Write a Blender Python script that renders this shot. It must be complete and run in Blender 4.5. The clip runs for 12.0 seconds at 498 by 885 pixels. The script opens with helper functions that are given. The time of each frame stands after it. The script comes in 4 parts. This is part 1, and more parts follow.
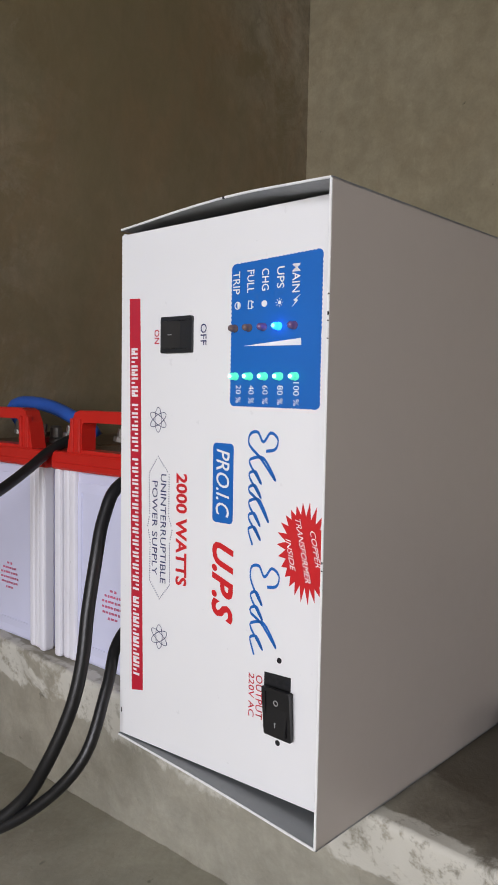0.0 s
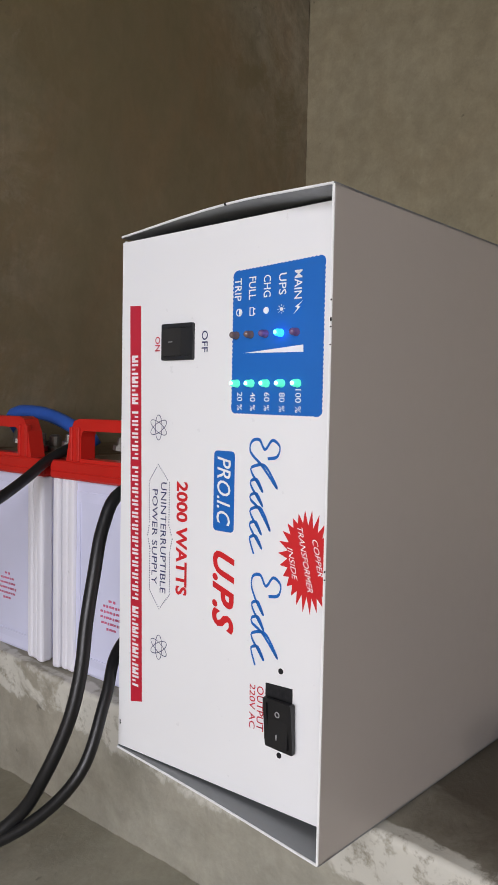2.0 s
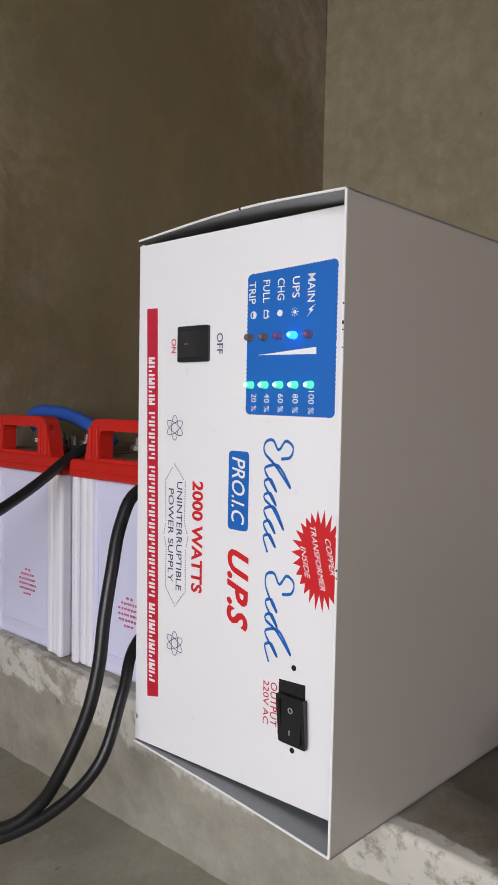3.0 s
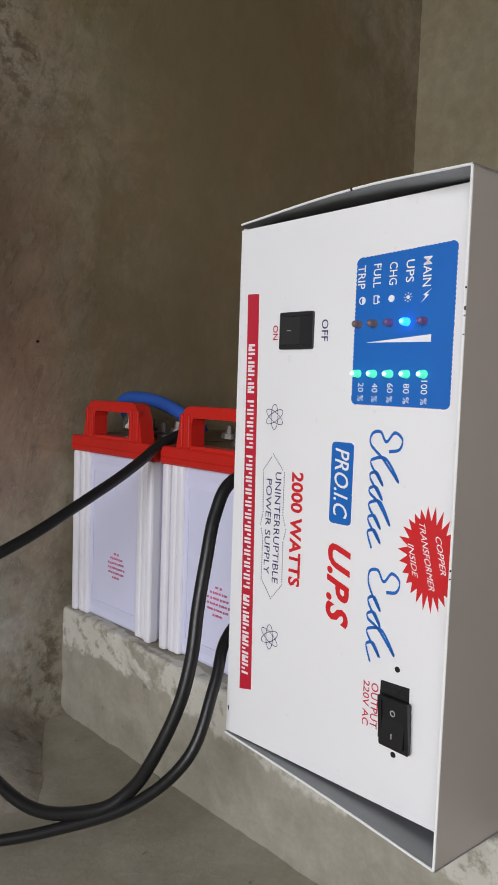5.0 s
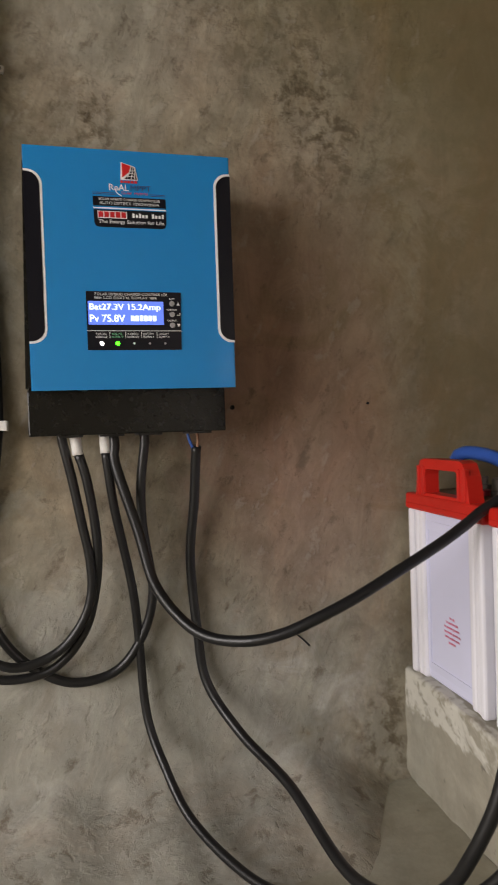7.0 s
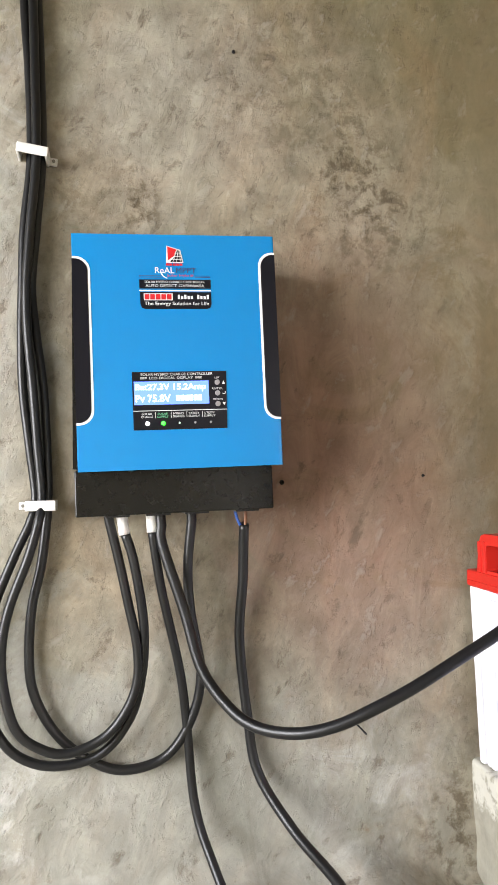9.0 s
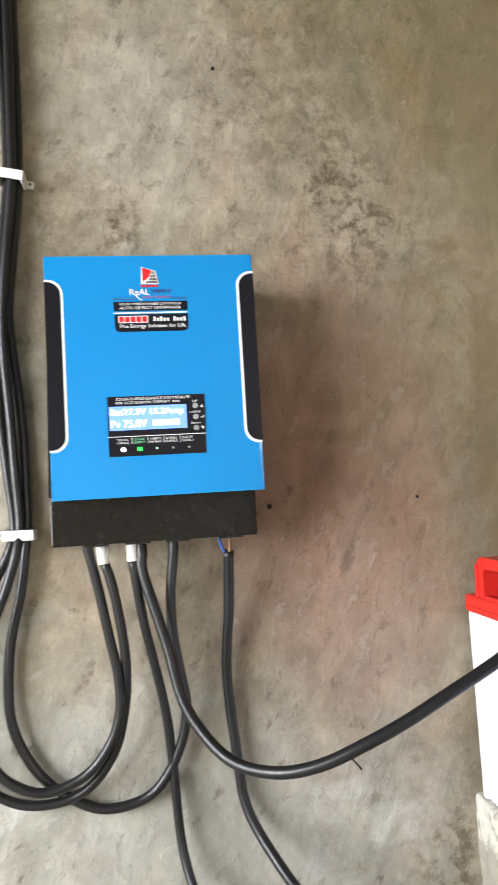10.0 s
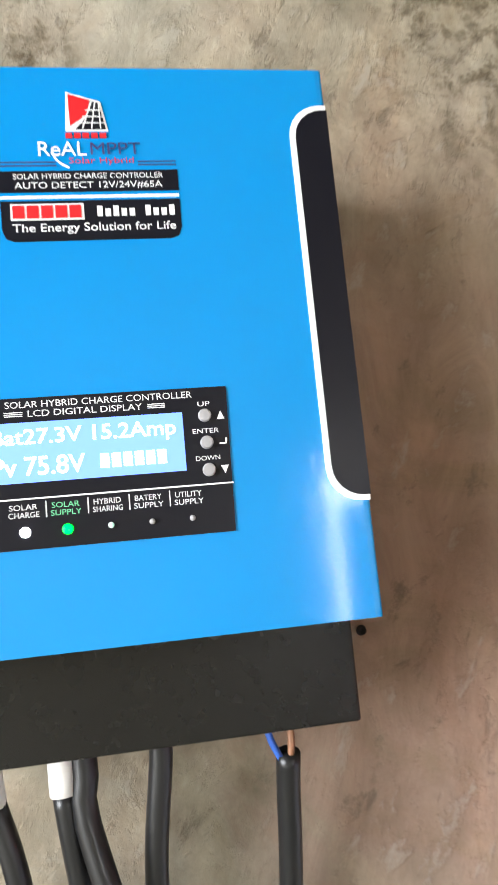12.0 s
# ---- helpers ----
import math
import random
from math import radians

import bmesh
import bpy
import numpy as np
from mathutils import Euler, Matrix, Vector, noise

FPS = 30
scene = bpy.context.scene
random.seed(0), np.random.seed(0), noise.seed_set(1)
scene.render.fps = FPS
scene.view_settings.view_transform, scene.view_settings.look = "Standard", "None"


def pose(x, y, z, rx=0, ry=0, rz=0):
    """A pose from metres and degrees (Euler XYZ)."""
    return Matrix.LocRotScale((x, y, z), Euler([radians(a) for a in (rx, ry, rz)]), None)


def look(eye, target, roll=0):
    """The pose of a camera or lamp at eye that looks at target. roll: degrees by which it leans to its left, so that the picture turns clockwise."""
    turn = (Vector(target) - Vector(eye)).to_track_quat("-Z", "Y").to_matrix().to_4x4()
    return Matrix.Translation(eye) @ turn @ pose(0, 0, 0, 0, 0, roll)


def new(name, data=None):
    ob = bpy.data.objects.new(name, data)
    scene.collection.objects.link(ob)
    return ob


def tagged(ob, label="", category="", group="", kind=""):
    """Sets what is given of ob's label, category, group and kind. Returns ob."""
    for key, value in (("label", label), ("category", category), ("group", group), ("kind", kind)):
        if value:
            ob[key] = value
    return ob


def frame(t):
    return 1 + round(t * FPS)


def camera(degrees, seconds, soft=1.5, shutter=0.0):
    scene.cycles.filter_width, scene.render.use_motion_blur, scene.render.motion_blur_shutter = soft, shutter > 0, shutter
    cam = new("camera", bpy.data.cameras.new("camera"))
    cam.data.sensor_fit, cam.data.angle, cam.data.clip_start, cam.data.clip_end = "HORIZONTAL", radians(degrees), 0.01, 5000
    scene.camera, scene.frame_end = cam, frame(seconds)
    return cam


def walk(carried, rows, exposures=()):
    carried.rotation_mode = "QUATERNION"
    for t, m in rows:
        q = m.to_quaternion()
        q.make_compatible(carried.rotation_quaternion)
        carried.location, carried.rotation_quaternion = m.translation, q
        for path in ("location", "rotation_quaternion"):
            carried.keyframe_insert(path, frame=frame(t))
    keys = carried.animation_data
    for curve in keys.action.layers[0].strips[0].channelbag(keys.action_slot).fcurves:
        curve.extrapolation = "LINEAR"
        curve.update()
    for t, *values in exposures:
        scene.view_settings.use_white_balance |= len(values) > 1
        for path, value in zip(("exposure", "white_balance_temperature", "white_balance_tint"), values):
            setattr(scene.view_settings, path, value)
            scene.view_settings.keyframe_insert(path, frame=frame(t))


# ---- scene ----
cam = camera(38.8, 12.0, 1.5, 0.33)
PATH = [
    (0, (-0.753, -0.768, 0.407), (0.868, 0.395, 0.27), 1.0),
    (0.5, (-0.76, -0.765, 0.412), (0.857, 0.405, 0.283), 1.0),
    (1, (-0.749, -0.765, 0.411), (0.865, 0.41, 0.294), 0.9),
    (1.5, (-0.748, -0.764, 0.41), (0.862, 0.417, 0.292), 0.7),
    (2, (-0.751, -0.764, 0.404), (0.875, 0.397, 0.3), 1.1),
    (2.5, (-0.757, -0.764, 0.407), (0.867, 0.399, 0.301), 1.2),
    (3, (-0.756, -0.771, 0.406), (0.839, 0.431, 0.296), 1.1),
    (3.3, (-0.759, -0.767, 0.408), (0.825, 0.449, 0.322), 1.4),
    (3.5, (-0.761, -0.764, 0.409), (0.791, 0.493, 0.306), 1.6),
    (3.7, (-0.761, -0.761, 0.407), (0.78, 0.509, 0.314), 1.4),
    (5.3, (-0.757, -0.744, 0.405), (0.691, 0.627, 0.251), 1.8),
    (5.5, (-0.756, -0.747, 0.406), (0.682, 0.636, 0.257), 1.6),
    (6, (-0.755, -0.752, 0.41), (0.598, 0.714, 0.27), 0.6),
    (6.2, (-0.746, -0.756, 0.418), (0.525, 0.782, 0.279), -1.1),
    (6.3, (-0.743, -0.757, 0.418), (0.481, 0.819, 0.277), -1.4),
    (6.4, (-0.739, -0.77, 0.428), (0.348, 0.903, 0.286), -3.2),
    (6.5, (-0.736, -0.763, 0.425), (0.265, 0.965, 0.314), -3.0),
    (6.8, (-0.73, -0.756, 0.442), (0.009, 1.099, 0.341), -3.0),
    (7, (-0.695, -0.771, 0.432), (-0.132, 1.148, 0.384), -1.9),
    (7.2, (-0.672, -0.773, 0.435), (-0.208, 1.163, 0.400), -1.9),
    (7.5, (-0.666, -0.774, 0.446), (-0.226, 1.177, 0.468), -2.0),
    (7.7, (-0.669, -0.768, 0.452), (-0.261, 1.189, 0.504), -1.7),
    (9.3, (-0.673, -0.761, 0.456), (-0.297, 1.2, 0.569), -2.8),
    (9.5, (-0.663, -0.761, 0.464), (-0.317, 1.205, 0.574), -3.1),
    (9.8, (-0.656, -0.758, 0.464), (-0.314, 1.208, 0.595), -3.5),
    (10, (-0.63, -0.746, 0.463), (-0.3, 1.22, 0.62), -3.4),
    (10.2, (-0.6, -0.724, 0.459), (-0.212, 1.237, 0.54), -5.1),
    (10.5, (-0.592, -0.651, 0.459), (-0.221, 1.31, 0.582), -5.5),
    (10.8, (-0.61, -0.552, 0.468), (-0.174, 1.394, 0.624), -5.6),
    (11, (-0.625, -0.503, 0.486), (-0.172, 1.436, 0.664), -4.7),
    (11.3, (-0.633, -0.452, 0.492), (-0.143, 1.466, 0.666), -4.8),
    (11.5, (-0.634, -0.425, 0.493), (-0.099, 1.491, 0.7), -4.9),
    (11.8, (-0.616, -0.383, 0.500), (-0.174, 1.553, 0.776), -5.2),
    (12, (-0.602, -0.355, 0.505), (-0.237, 1.594, 0.769), -5.4),
]
EXPOSURES = [(0.0, -0.82, 6500, 16), (3.5, -0.84, 6550, 17), (5.3, -0.87, 6520, 14), (6.0, -0.87, 6520, 14), (6.5, -0.88, 6900, 14), (7.0, -0.68, 7300, 16), (7.5, -0.32, 7250, 15), (9.3, 0.70, 6550, 12), (9.5, 0.72, 6500, 12), (12.0, 0.94, 6420, 10)]
walk(cam, [(t, look(eye, target, roll)) for t, eye, target, roll in PATH], EXPOSURES)

# ---- world and light ----
world = bpy.data.worlds.new("world")
scene.world = world
world.use_nodes = True
wn = world.node_tree.nodes
sky = wn.new("ShaderNodeTexSky")
sky.sky_type = "NISHITA"
sky.sun_disc = False
sky.sun_elevation = radians(48)
sky.sun_rotation = radians(200)
wn["Background"].inputs["Strength"].default_value = 0.12
world.node_tree.links.new(sky.outputs[0], wn["Background"].inputs["Color"])

# daylight coming in at the wide opening of the west wall
WIN_Y0, WIN_Y1, WIN_Z0, WIN_Z1, WEST_X = -1.75, -0.30, 0.05, 1.20, -2.1


def area_lamp(name, m, sx, sy, watts, color):
    data = bpy.data.lights.new(name, "AREA")
    data.shape, data.size, data.size_y, data.energy, data.color = "RECTANGLE", sx, sy, watts, color
    ob = new(name, data)
    ob.matrix_world = m
    return ob


# the sky's light comes in at the opening, a little downwards
WIN_Y, WIN_Z = (WIN_Y0 + WIN_Y1) / 2, (WIN_Z0 + WIN_Z1) / 2
area_lamp("window_daylight", look((WEST_X - 0.03, WIN_Y, WIN_Z), (WEST_X + 0.97, WIN_Y, WIN_Z - 0.85)),
          WIN_Y1 - WIN_Y0 - 0.1, WIN_Z1 - WIN_Z0 - 0.1, 66.0, (0.94, 0.965, 1.0))

# ---- materials ----


def mat(name):
    m = bpy.data.materials.new(name)
    m.use_nodes = True
    nt = m.node_tree
    return m, nt, nt.nodes["Principled BSDF"]


def node(nt, kind, **values):
    n = nt.nodes.new(kind)
    for key, value in values.items():
        n.inputs[key].default_value = value
    return n


def ramp(nt, fac, stops):
    n = nt.nodes.new("ShaderNodeValToRGB")
    e = n.color_ramp.elements
    while len(e) < len(stops):
        e.new(0.5)
    for k, (p, c) in zip(e, stops):
        k.position = p
        k.color = (*c, 1) if len(c) == 3 else c
    nt.links.new(fac, n.inputs[0])
    return n.outputs[0]


def mix(nt, fac, a, b, blend="MIX"):
    n = nt.nodes.new("ShaderNodeMix")
    n.data_type, n.blend_type = "RGBA", blend
    for sock, v in ((n.inputs[0], fac), (n.inputs[6], a), (n.inputs[7], b)):
        if isinstance(v, bpy.types.NodeSocket):
            nt.links.new(v, sock)
        elif isinstance(v, (int, float)):
            sock.default_value = v
        else:
            sock.default_value = (*v, 1)
    return n.outputs[2]


def maths(nt, op, a, b=0.0, c=0.0):
    n = nt.nodes.new("ShaderNodeMath")
    n.operation, n.use_clamp = op, op in ("MULTIPLY", "SUBTRACT", "ADD", "MULTIPLY_ADD")
    for sock, v in zip(n.inputs, (a, b, c)):
        if isinstance(v, bpy.types.NodeSocket):
            nt.links.new(v, sock)
        else:
            sock.default_value = v
    return n.outputs[0]


def noise_out(nt, vec, scale, detail=6.0, rough=0.55, distort=0.0):
    n = node(nt, "ShaderNodeTexNoise", Scale=scale, Detail=detail, Roughness=rough, Distortion=distort)
    nt.links.new(vec, n.inputs["Vector"])
    return n.outputs[0]


def stretched(nt, vec, angle, scale):
    """Coordinates turned by angle in the wall's plane, then scaled: long marks lean by that angle."""
    turn = nt.nodes.new("ShaderNodeMapping")
    turn.inputs["Rotation"].default_value = (0, radians(angle), 0)
    nt.links.new(vec, turn.inputs["Vector"])
    size = nt.nodes.new("ShaderNodeMapping")
    size.inputs["Scale"].default_value = scale
    nt.links.new(turn.outputs[0], size.inputs["Vector"])
    return size.outputs[0]


def spot(nt, vec, centre, radius, soft, stretch=(1, 1, 1)):
    """1 inside an ellipsoid, falling to 0 over soft."""
    mp = nt.nodes.new("ShaderNodeMapping")
    mp.vector_type = "TEXTURE"
    mp.inputs["Location"].default_value = centre
    mp.inputs["Scale"].default_value = stretch
    nt.links.new(vec, mp.inputs["Vector"])
    ln = nt.nodes.new("ShaderNodeVectorMath")
    ln.operation = "LENGTH"
    nt.links.new(mp.outputs[0], ln.inputs[0])
    mr = nt.nodes.new("ShaderNodeMapRange")
    mr.inputs["From Min"].default_value, mr.inputs["From Max"].default_value = radius + soft, radius - soft
    nt.links.new(ln.outputs["Value"], mr.inputs["Value"])
    return mr.outputs[0]


def bump(nt, bsdf, height, strength=0.3, distance=0.002):
    b = node(nt, "ShaderNodeBump", Strength=strength, Distance=distance)
    nt.links.new(height, b.inputs["Height"])
    nt.links.new(b.outputs[0], bsdf.inputs["Normal"])


def simple(name, color, rough=0.5, metal=0.0, var=0.12, scale=40.0, bump_strength=0.08, coat=0.0, spec=0.5, rough_var=0.15):
    """A plain finish with faint mottling and fine relief."""
    m, nt, bs = mat(name)
    co = nt.nodes.new("ShaderNodeTexCoord").outputs["Object"]
    big = noise_out(nt, co, scale * 0.2, 4)
    fine = noise_out(nt, co, scale * 6, 3)
    dark = tuple(c * (1 - var) for c in color)
    light = tuple(min(1.0, c * (1 + var)) for c in color)
    nt.links.new(ramp(nt, big, [(0.3, dark), (0.7, light)]), bs.inputs["Base Color"])
    nt.links.new(ramp(nt, fine, [(0.3, (rough * (1 - rough_var),) * 3), (0.7, (min(1, rough * (1 + rough_var)),) * 3)]), bs.inputs["Roughness"])
    bs.inputs["Metallic"].default_value = metal
    bs.inputs["Coat Weight"].default_value = coat
    bs.inputs["Specular IOR Level"].default_value = spec
    bs.inputs["Coat Roughness"].default_value = 0.08
    bump(nt, bs, fine, bump_strength, 0.0006)
    return m


def glow(name, color, strength, base=(0.6, 0.6, 0.6)):
    m, nt, bs = mat(name)
    bs.inputs["Base Color"].default_value = (*base, 1)
    bs.inputs["Roughness"].default_value = 0.25
    bs.inputs["Emission Color"].default_value = (*color, 1)
    bs.inputs["Emission Strength"].default_value = strength
    return m


def concrete(name, low, mid, high, stains_and_shade=False, crust=False, coarse=1.0):
    """Trowelled cement render: clouds, fine grain, trowel drags, pits."""
    m, nt, bs = mat(name)
    co = nt.nodes.new("ShaderNodeTexCoord").outputs["Object"]
    cloud = noise_out(nt, co, 2.6, 5, 0.6, 0.4)
    blotch = noise_out(nt, co, 11.0, 8, 0.68, 0.8)
    grain = noise_out(nt, co, 220.0, 4, 0.6)
    drag = noise_out(nt, stretched(nt, co, 24, (60, 60, 14)), 1.0, 6, 0.7, 1.2)
    col = ramp(nt, cloud, [(0.28, low), (0.5, mid), (0.74, high)])
    col = mix(nt, maths(nt, "MULTIPLY", ramp(nt, blotch, [(0.44, (0, 0, 0)), (0.66, (1, 1, 1))]), 0.40 * coarse), col, high)
    col = mix(nt, maths(nt, "MULTIPLY", ramp(nt, blotch, [(0.34, (1, 1, 1)), (0.48, (0, 0, 0))]), 0.40 * coarse), col, low)
    col = mix(nt, 0.10 * coarse, col, ramp(nt, drag, [(0.36, (0.36, 0.34, 0.31)), (0.5, (0.52, 0.51, 0.49)), (0.62, (0.82, 0.81, 0.78))]), "OVERLAY")
    col = mix(nt, 0.16, col, ramp(nt, grain, [(0.3, (0.35, 0.35, 0.35)), (0.7, (0.65, 0.65, 0.65))]), "OVERLAY")
    dab = noise_out(nt, co, 30.0, 5, 0.6, 0.3)
    col = mix(nt, 0.34 * coarse, col, ramp(nt, dab, [(0.36, (0.24, 0.22, 0.19)), (0.5, (0.5, 0.49, 0.47)), (0.64, (0.78, 0.77, 0.75))]), "OVERLAY")
    tone = noise_out(nt, co, 4.2, 6, 0.62, 0.7)
    col = mix(nt, 0.5 * coarse, col, ramp(nt, tone, [(0.38, (0.545, 0.49, 0.44)), (0.5, (0.5, 0.49, 0.47)), (0.62, (0.48, 0.49, 0.50))]), "OVERLAY")
    # sparse trowel nicks, dark and pale, gathered in patches
    patch = ramp(nt, noise_out(nt, co, 5.0, 3, 0.5), [(0.34, (0.45, 0.45, 0.45)), (0.56, (1, 1, 1))])
    nick = noise_out(nt, stretched(nt, co, -30, (80, 80, 36)), 1.0, 6, 0.62, 0.5)
    col = mix(nt, maths(nt, "MULTIPLY", maths(nt, "MULTIPLY", ramp(nt, nick, [(0.29, (1, 1, 1)), (0.38, (0, 0, 0))]), patch), 0.48 * coarse), col, tuple(c * 0.55 for c in low))
    col = mix(nt, maths(nt, "MULTIPLY", maths(nt, "MULTIPLY", ramp(nt, nick, [(0.61, (0, 0, 0)), (0.70, (1, 1, 1))]), patch), 0.45 * coarse), col, tuple(min(1, c * 1.3) for c in high))
    pits = noise_out(nt, co, 46.0, 3, 0.5)
    pit = ramp(nt, pits, [(0.24, (1, 1, 1)), (0.285, (0, 0, 0))])
    col = mix(nt, maths(nt, "MULTIPLY", pit, 0.6), col, tuple(c * 0.35 for c in low))
    if stains_and_shade:
        # broad tints: olive high up, brown drip field beside the controller, grey lime low down
        # the olive is darkened with painted shade, at the top and towards the corner
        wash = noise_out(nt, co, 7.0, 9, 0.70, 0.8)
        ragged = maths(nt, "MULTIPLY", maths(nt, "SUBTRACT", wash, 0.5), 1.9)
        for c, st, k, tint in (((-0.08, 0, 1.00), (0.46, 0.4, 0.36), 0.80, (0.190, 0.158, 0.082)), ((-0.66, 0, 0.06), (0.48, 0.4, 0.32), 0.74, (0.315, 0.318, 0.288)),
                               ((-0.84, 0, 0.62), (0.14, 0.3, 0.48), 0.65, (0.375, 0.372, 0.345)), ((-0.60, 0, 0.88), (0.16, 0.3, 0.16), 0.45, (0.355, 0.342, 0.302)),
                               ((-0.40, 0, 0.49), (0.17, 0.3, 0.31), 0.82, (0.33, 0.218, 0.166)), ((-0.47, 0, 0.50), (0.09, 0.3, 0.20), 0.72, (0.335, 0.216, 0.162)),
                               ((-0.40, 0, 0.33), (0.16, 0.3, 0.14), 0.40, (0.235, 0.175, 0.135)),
                               # shade of the corner, put into the wall's colour
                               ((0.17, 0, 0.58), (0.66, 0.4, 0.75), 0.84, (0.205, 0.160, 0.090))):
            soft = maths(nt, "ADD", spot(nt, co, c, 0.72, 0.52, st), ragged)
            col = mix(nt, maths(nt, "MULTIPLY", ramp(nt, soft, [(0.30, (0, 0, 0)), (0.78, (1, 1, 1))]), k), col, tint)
        rust = noise_out(nt, stretched(nt, co, -8, (9, 9, 5)), 1.0, 7, 0.66, 0.9)
        col = mix(nt, 0.3, col, ramp(nt, rust, [(0.36, (0.60, 0.485, 0.41)), (0.5, (0.5, 0.49, 0.47)), (0.64, (0.43, 0.46, 0.42))]), "OVERLAY")
        mould = noise_out(nt, co, 42.0, 8, 0.72, 0.2)
        mouldy = ramp(nt, mould, [(0.48, (0, 0, 0)), (0.60, (1, 1, 1))])
        for c, r, s, st, k in (((-0.385, 0, 0.80), 0.8, 0.4, (0.06, 0.3, 0.10), 0.85), ((-0.63, 0, 0.765), 0.7, 0.4, (0.028, 0.3, 0.055), 0.9),
                               ((-0.46, 0, 0.90), 0.8, 0.4, (0.13, 0.3, 0.10), 0.5), ((-0.70, 0, 0.78), 0.8, 0.5, (0.10, 0.3, 0.12), 0.4),
                               ((-0.30, 0, 0.06), 0.8, 0.4, (0.06, 0.3, 0.09), 0.8), ((-0.34, 0, 0.76), 0.8, 0.5, (0.07, 0.3, 0.08), 0.6)):
            col = mix(nt, maths(nt, "MULTIPLY", maths(nt, "MULTIPLY", mouldy, spot(nt, co, c, r, s, st)), k), col, (0.105, 0.080, 0.048))
        chalk = ramp(nt, noise_out(nt, co, 16.0, 8, 0.7, 1.0), [(0.5, (0, 0, 0)), (0.68, (1, 1, 1))])
        for c, r, s, st, k in (((-0.80, 0, 0.14), 0.8, 0.5, (0.14, 0.3, 0.12), 0.7), ((-0.41, 0, 0.12), 0.8, 0.5, (0.09, 0.3, 0.10), 0.55),
                               ((-0.80, 0, 0.85), 0.8, 0.5, (0.10, 0.3, 0.25), 0.45)):
            col = mix(nt, maths(nt, "MULTIPLY", maths(nt, "MULTIPLY", chalk, spot(nt, co, c, r, s, st)), k), col, (0.55, 0.54, 0.52))
    if crust:
        sep = nt.nodes.new("ShaderNodeSeparateXYZ")
        nt.links.new(co, sep.inputs[0])
        wob = noise_out(nt, co, 9.0, 8, 0.66, 0.5)
        edge = nt.nodes.new("ShaderNodeMapRange")
        edge.inputs["From Min"].default_value, edge.inputs["From Max"].default_value = 0.03, 0.10
        nt.links.new(sep.outputs[2], edge.inputs["Value"])
        # pale lime slurry along the arris, broken away in patches, fading over the top
        back = nt.nodes.new("ShaderNodeMapRange")
        back.inputs["From Min"].default_value, back.inputs["From Max"].default_value = 0.040, 0.012
        lx = nt.nodes.new("ShaderNodeMath")
        lx.operation = "ADD"
        nt.links.new(sep.outputs[0], lx.inputs[0])
        sl = nt.nodes.new("ShaderNodeMath")
        sl.operation = "MULTIPLY_ADD"
        sl.inputs[1].default_value, sl.inputs[2].default_value = -0.105, 0.280
        nt.links.new(sep.outputs[1], sl.inputs[0])
        nt.links.new(sl.outputs[0], lx.inputs[1])
        nt.links.new(lx.outputs[0], back.inputs["Value"])
        k = maths(nt, "MULTIPLY", edge.outputs[0], back.outputs[0])
        k = maths(nt, "ADD", maths(nt, "MULTIPLY", k, 0.42), maths(nt, "MULTIPLY", wob, 0.62))
        k = ramp(nt, k, [(0.655, (0, 0, 0)), (0.69, (1, 1, 1))])
        dirt = ramp(nt, noise_out(nt, co, 18.0, 7, 0.7, 0.6), [(0.34, (0, 0, 0)), (0.58, (1, 1, 1))])
        for c, st, k2 in (((-0.20, -0.70, 0.13), (0.16, 0.13, 0.05), 0.75), ((-0.30, -0.63, 0.13), (0.05, 0.05, 0.04), 0.6)):
            col = mix(nt, maths(nt, "MULTIPLY", maths(nt, "MULTIPLY", dirt, spot(nt, co, c, 0.8, 0.45, st)), k2), col, (0.10, 0.078, 0.052))
        # dark brown patch on the top beside the unit
        brown_top = maths(nt, "ADD", spot(nt, co, (0.12, -1.25, 0.13), 0.85, 0.22, (0.70, 0.98, 0.035)), maths(nt, "MULTIPLY", maths(nt, "SUBTRACT", wob, 0.5), 1.1))
        col = mix(nt, maths(nt, "MULTIPLY", ramp(nt, brown_top, [(0.30, (0, 0, 0)), (0.55, (1, 1, 1))]), 0.94), col, (0.088, 0.073, 0.053))
        speck = ramp(nt, noise_out(nt, co, 60.0, 5, 0.7), [(0.36, (0, 0, 0)), (0.48, (1, 1, 1))])
        col = mix(nt, maths(nt, "MULTIPLY", maths(nt, "MULTIPLY", k, speck), 0.85), col, (0.60, 0.58, 0.51))
    ridge = None
    if stains_and_shade:
        # skip-trowel ridges with open pits, worked smooth towards the corner
        rough = maths(nt, "SUBTRACT", 1.0, spot(nt, co, (0.30, 0, 0.5), 0.8, 0.2, (0.72, 1.0, 1.5)))
        flake = noise_out(nt, stretched(nt, co, -34, (46, 40, 27)), 1.0, 8, 0.66, 0.25)
        sweep = noise_out(nt, stretched(nt, co, -12, (26, 24, 13)), 1.0, 9, 0.70, 1.0)
        worked = ramp(nt, sweep, [(0.34, (0.27, 0.25, 0.22)), (0.5, (0.5, 0.49, 0.48)), (0.64, (0.76, 0.75, 0.73))])
        col = mix(nt, maths(nt, "MULTIPLY_ADD", rough, 0.28, 0.10), col, worked, "OVERLAY")
        ridge = maths(nt, "MULTIPLY", ramp(nt, flake, [(0.34, (0, 0, 0)), (0.44, (0.55, 0.55, 0.55)), (0.54, (0.66, 0.66, 0.66)), (0.62, (1, 1, 1))]), rough)
        open_pit = maths(nt, "MULTIPLY", ramp(nt, flake, [(0.33, (1, 1, 1)), (0.42, (0, 0, 0))]), rough)
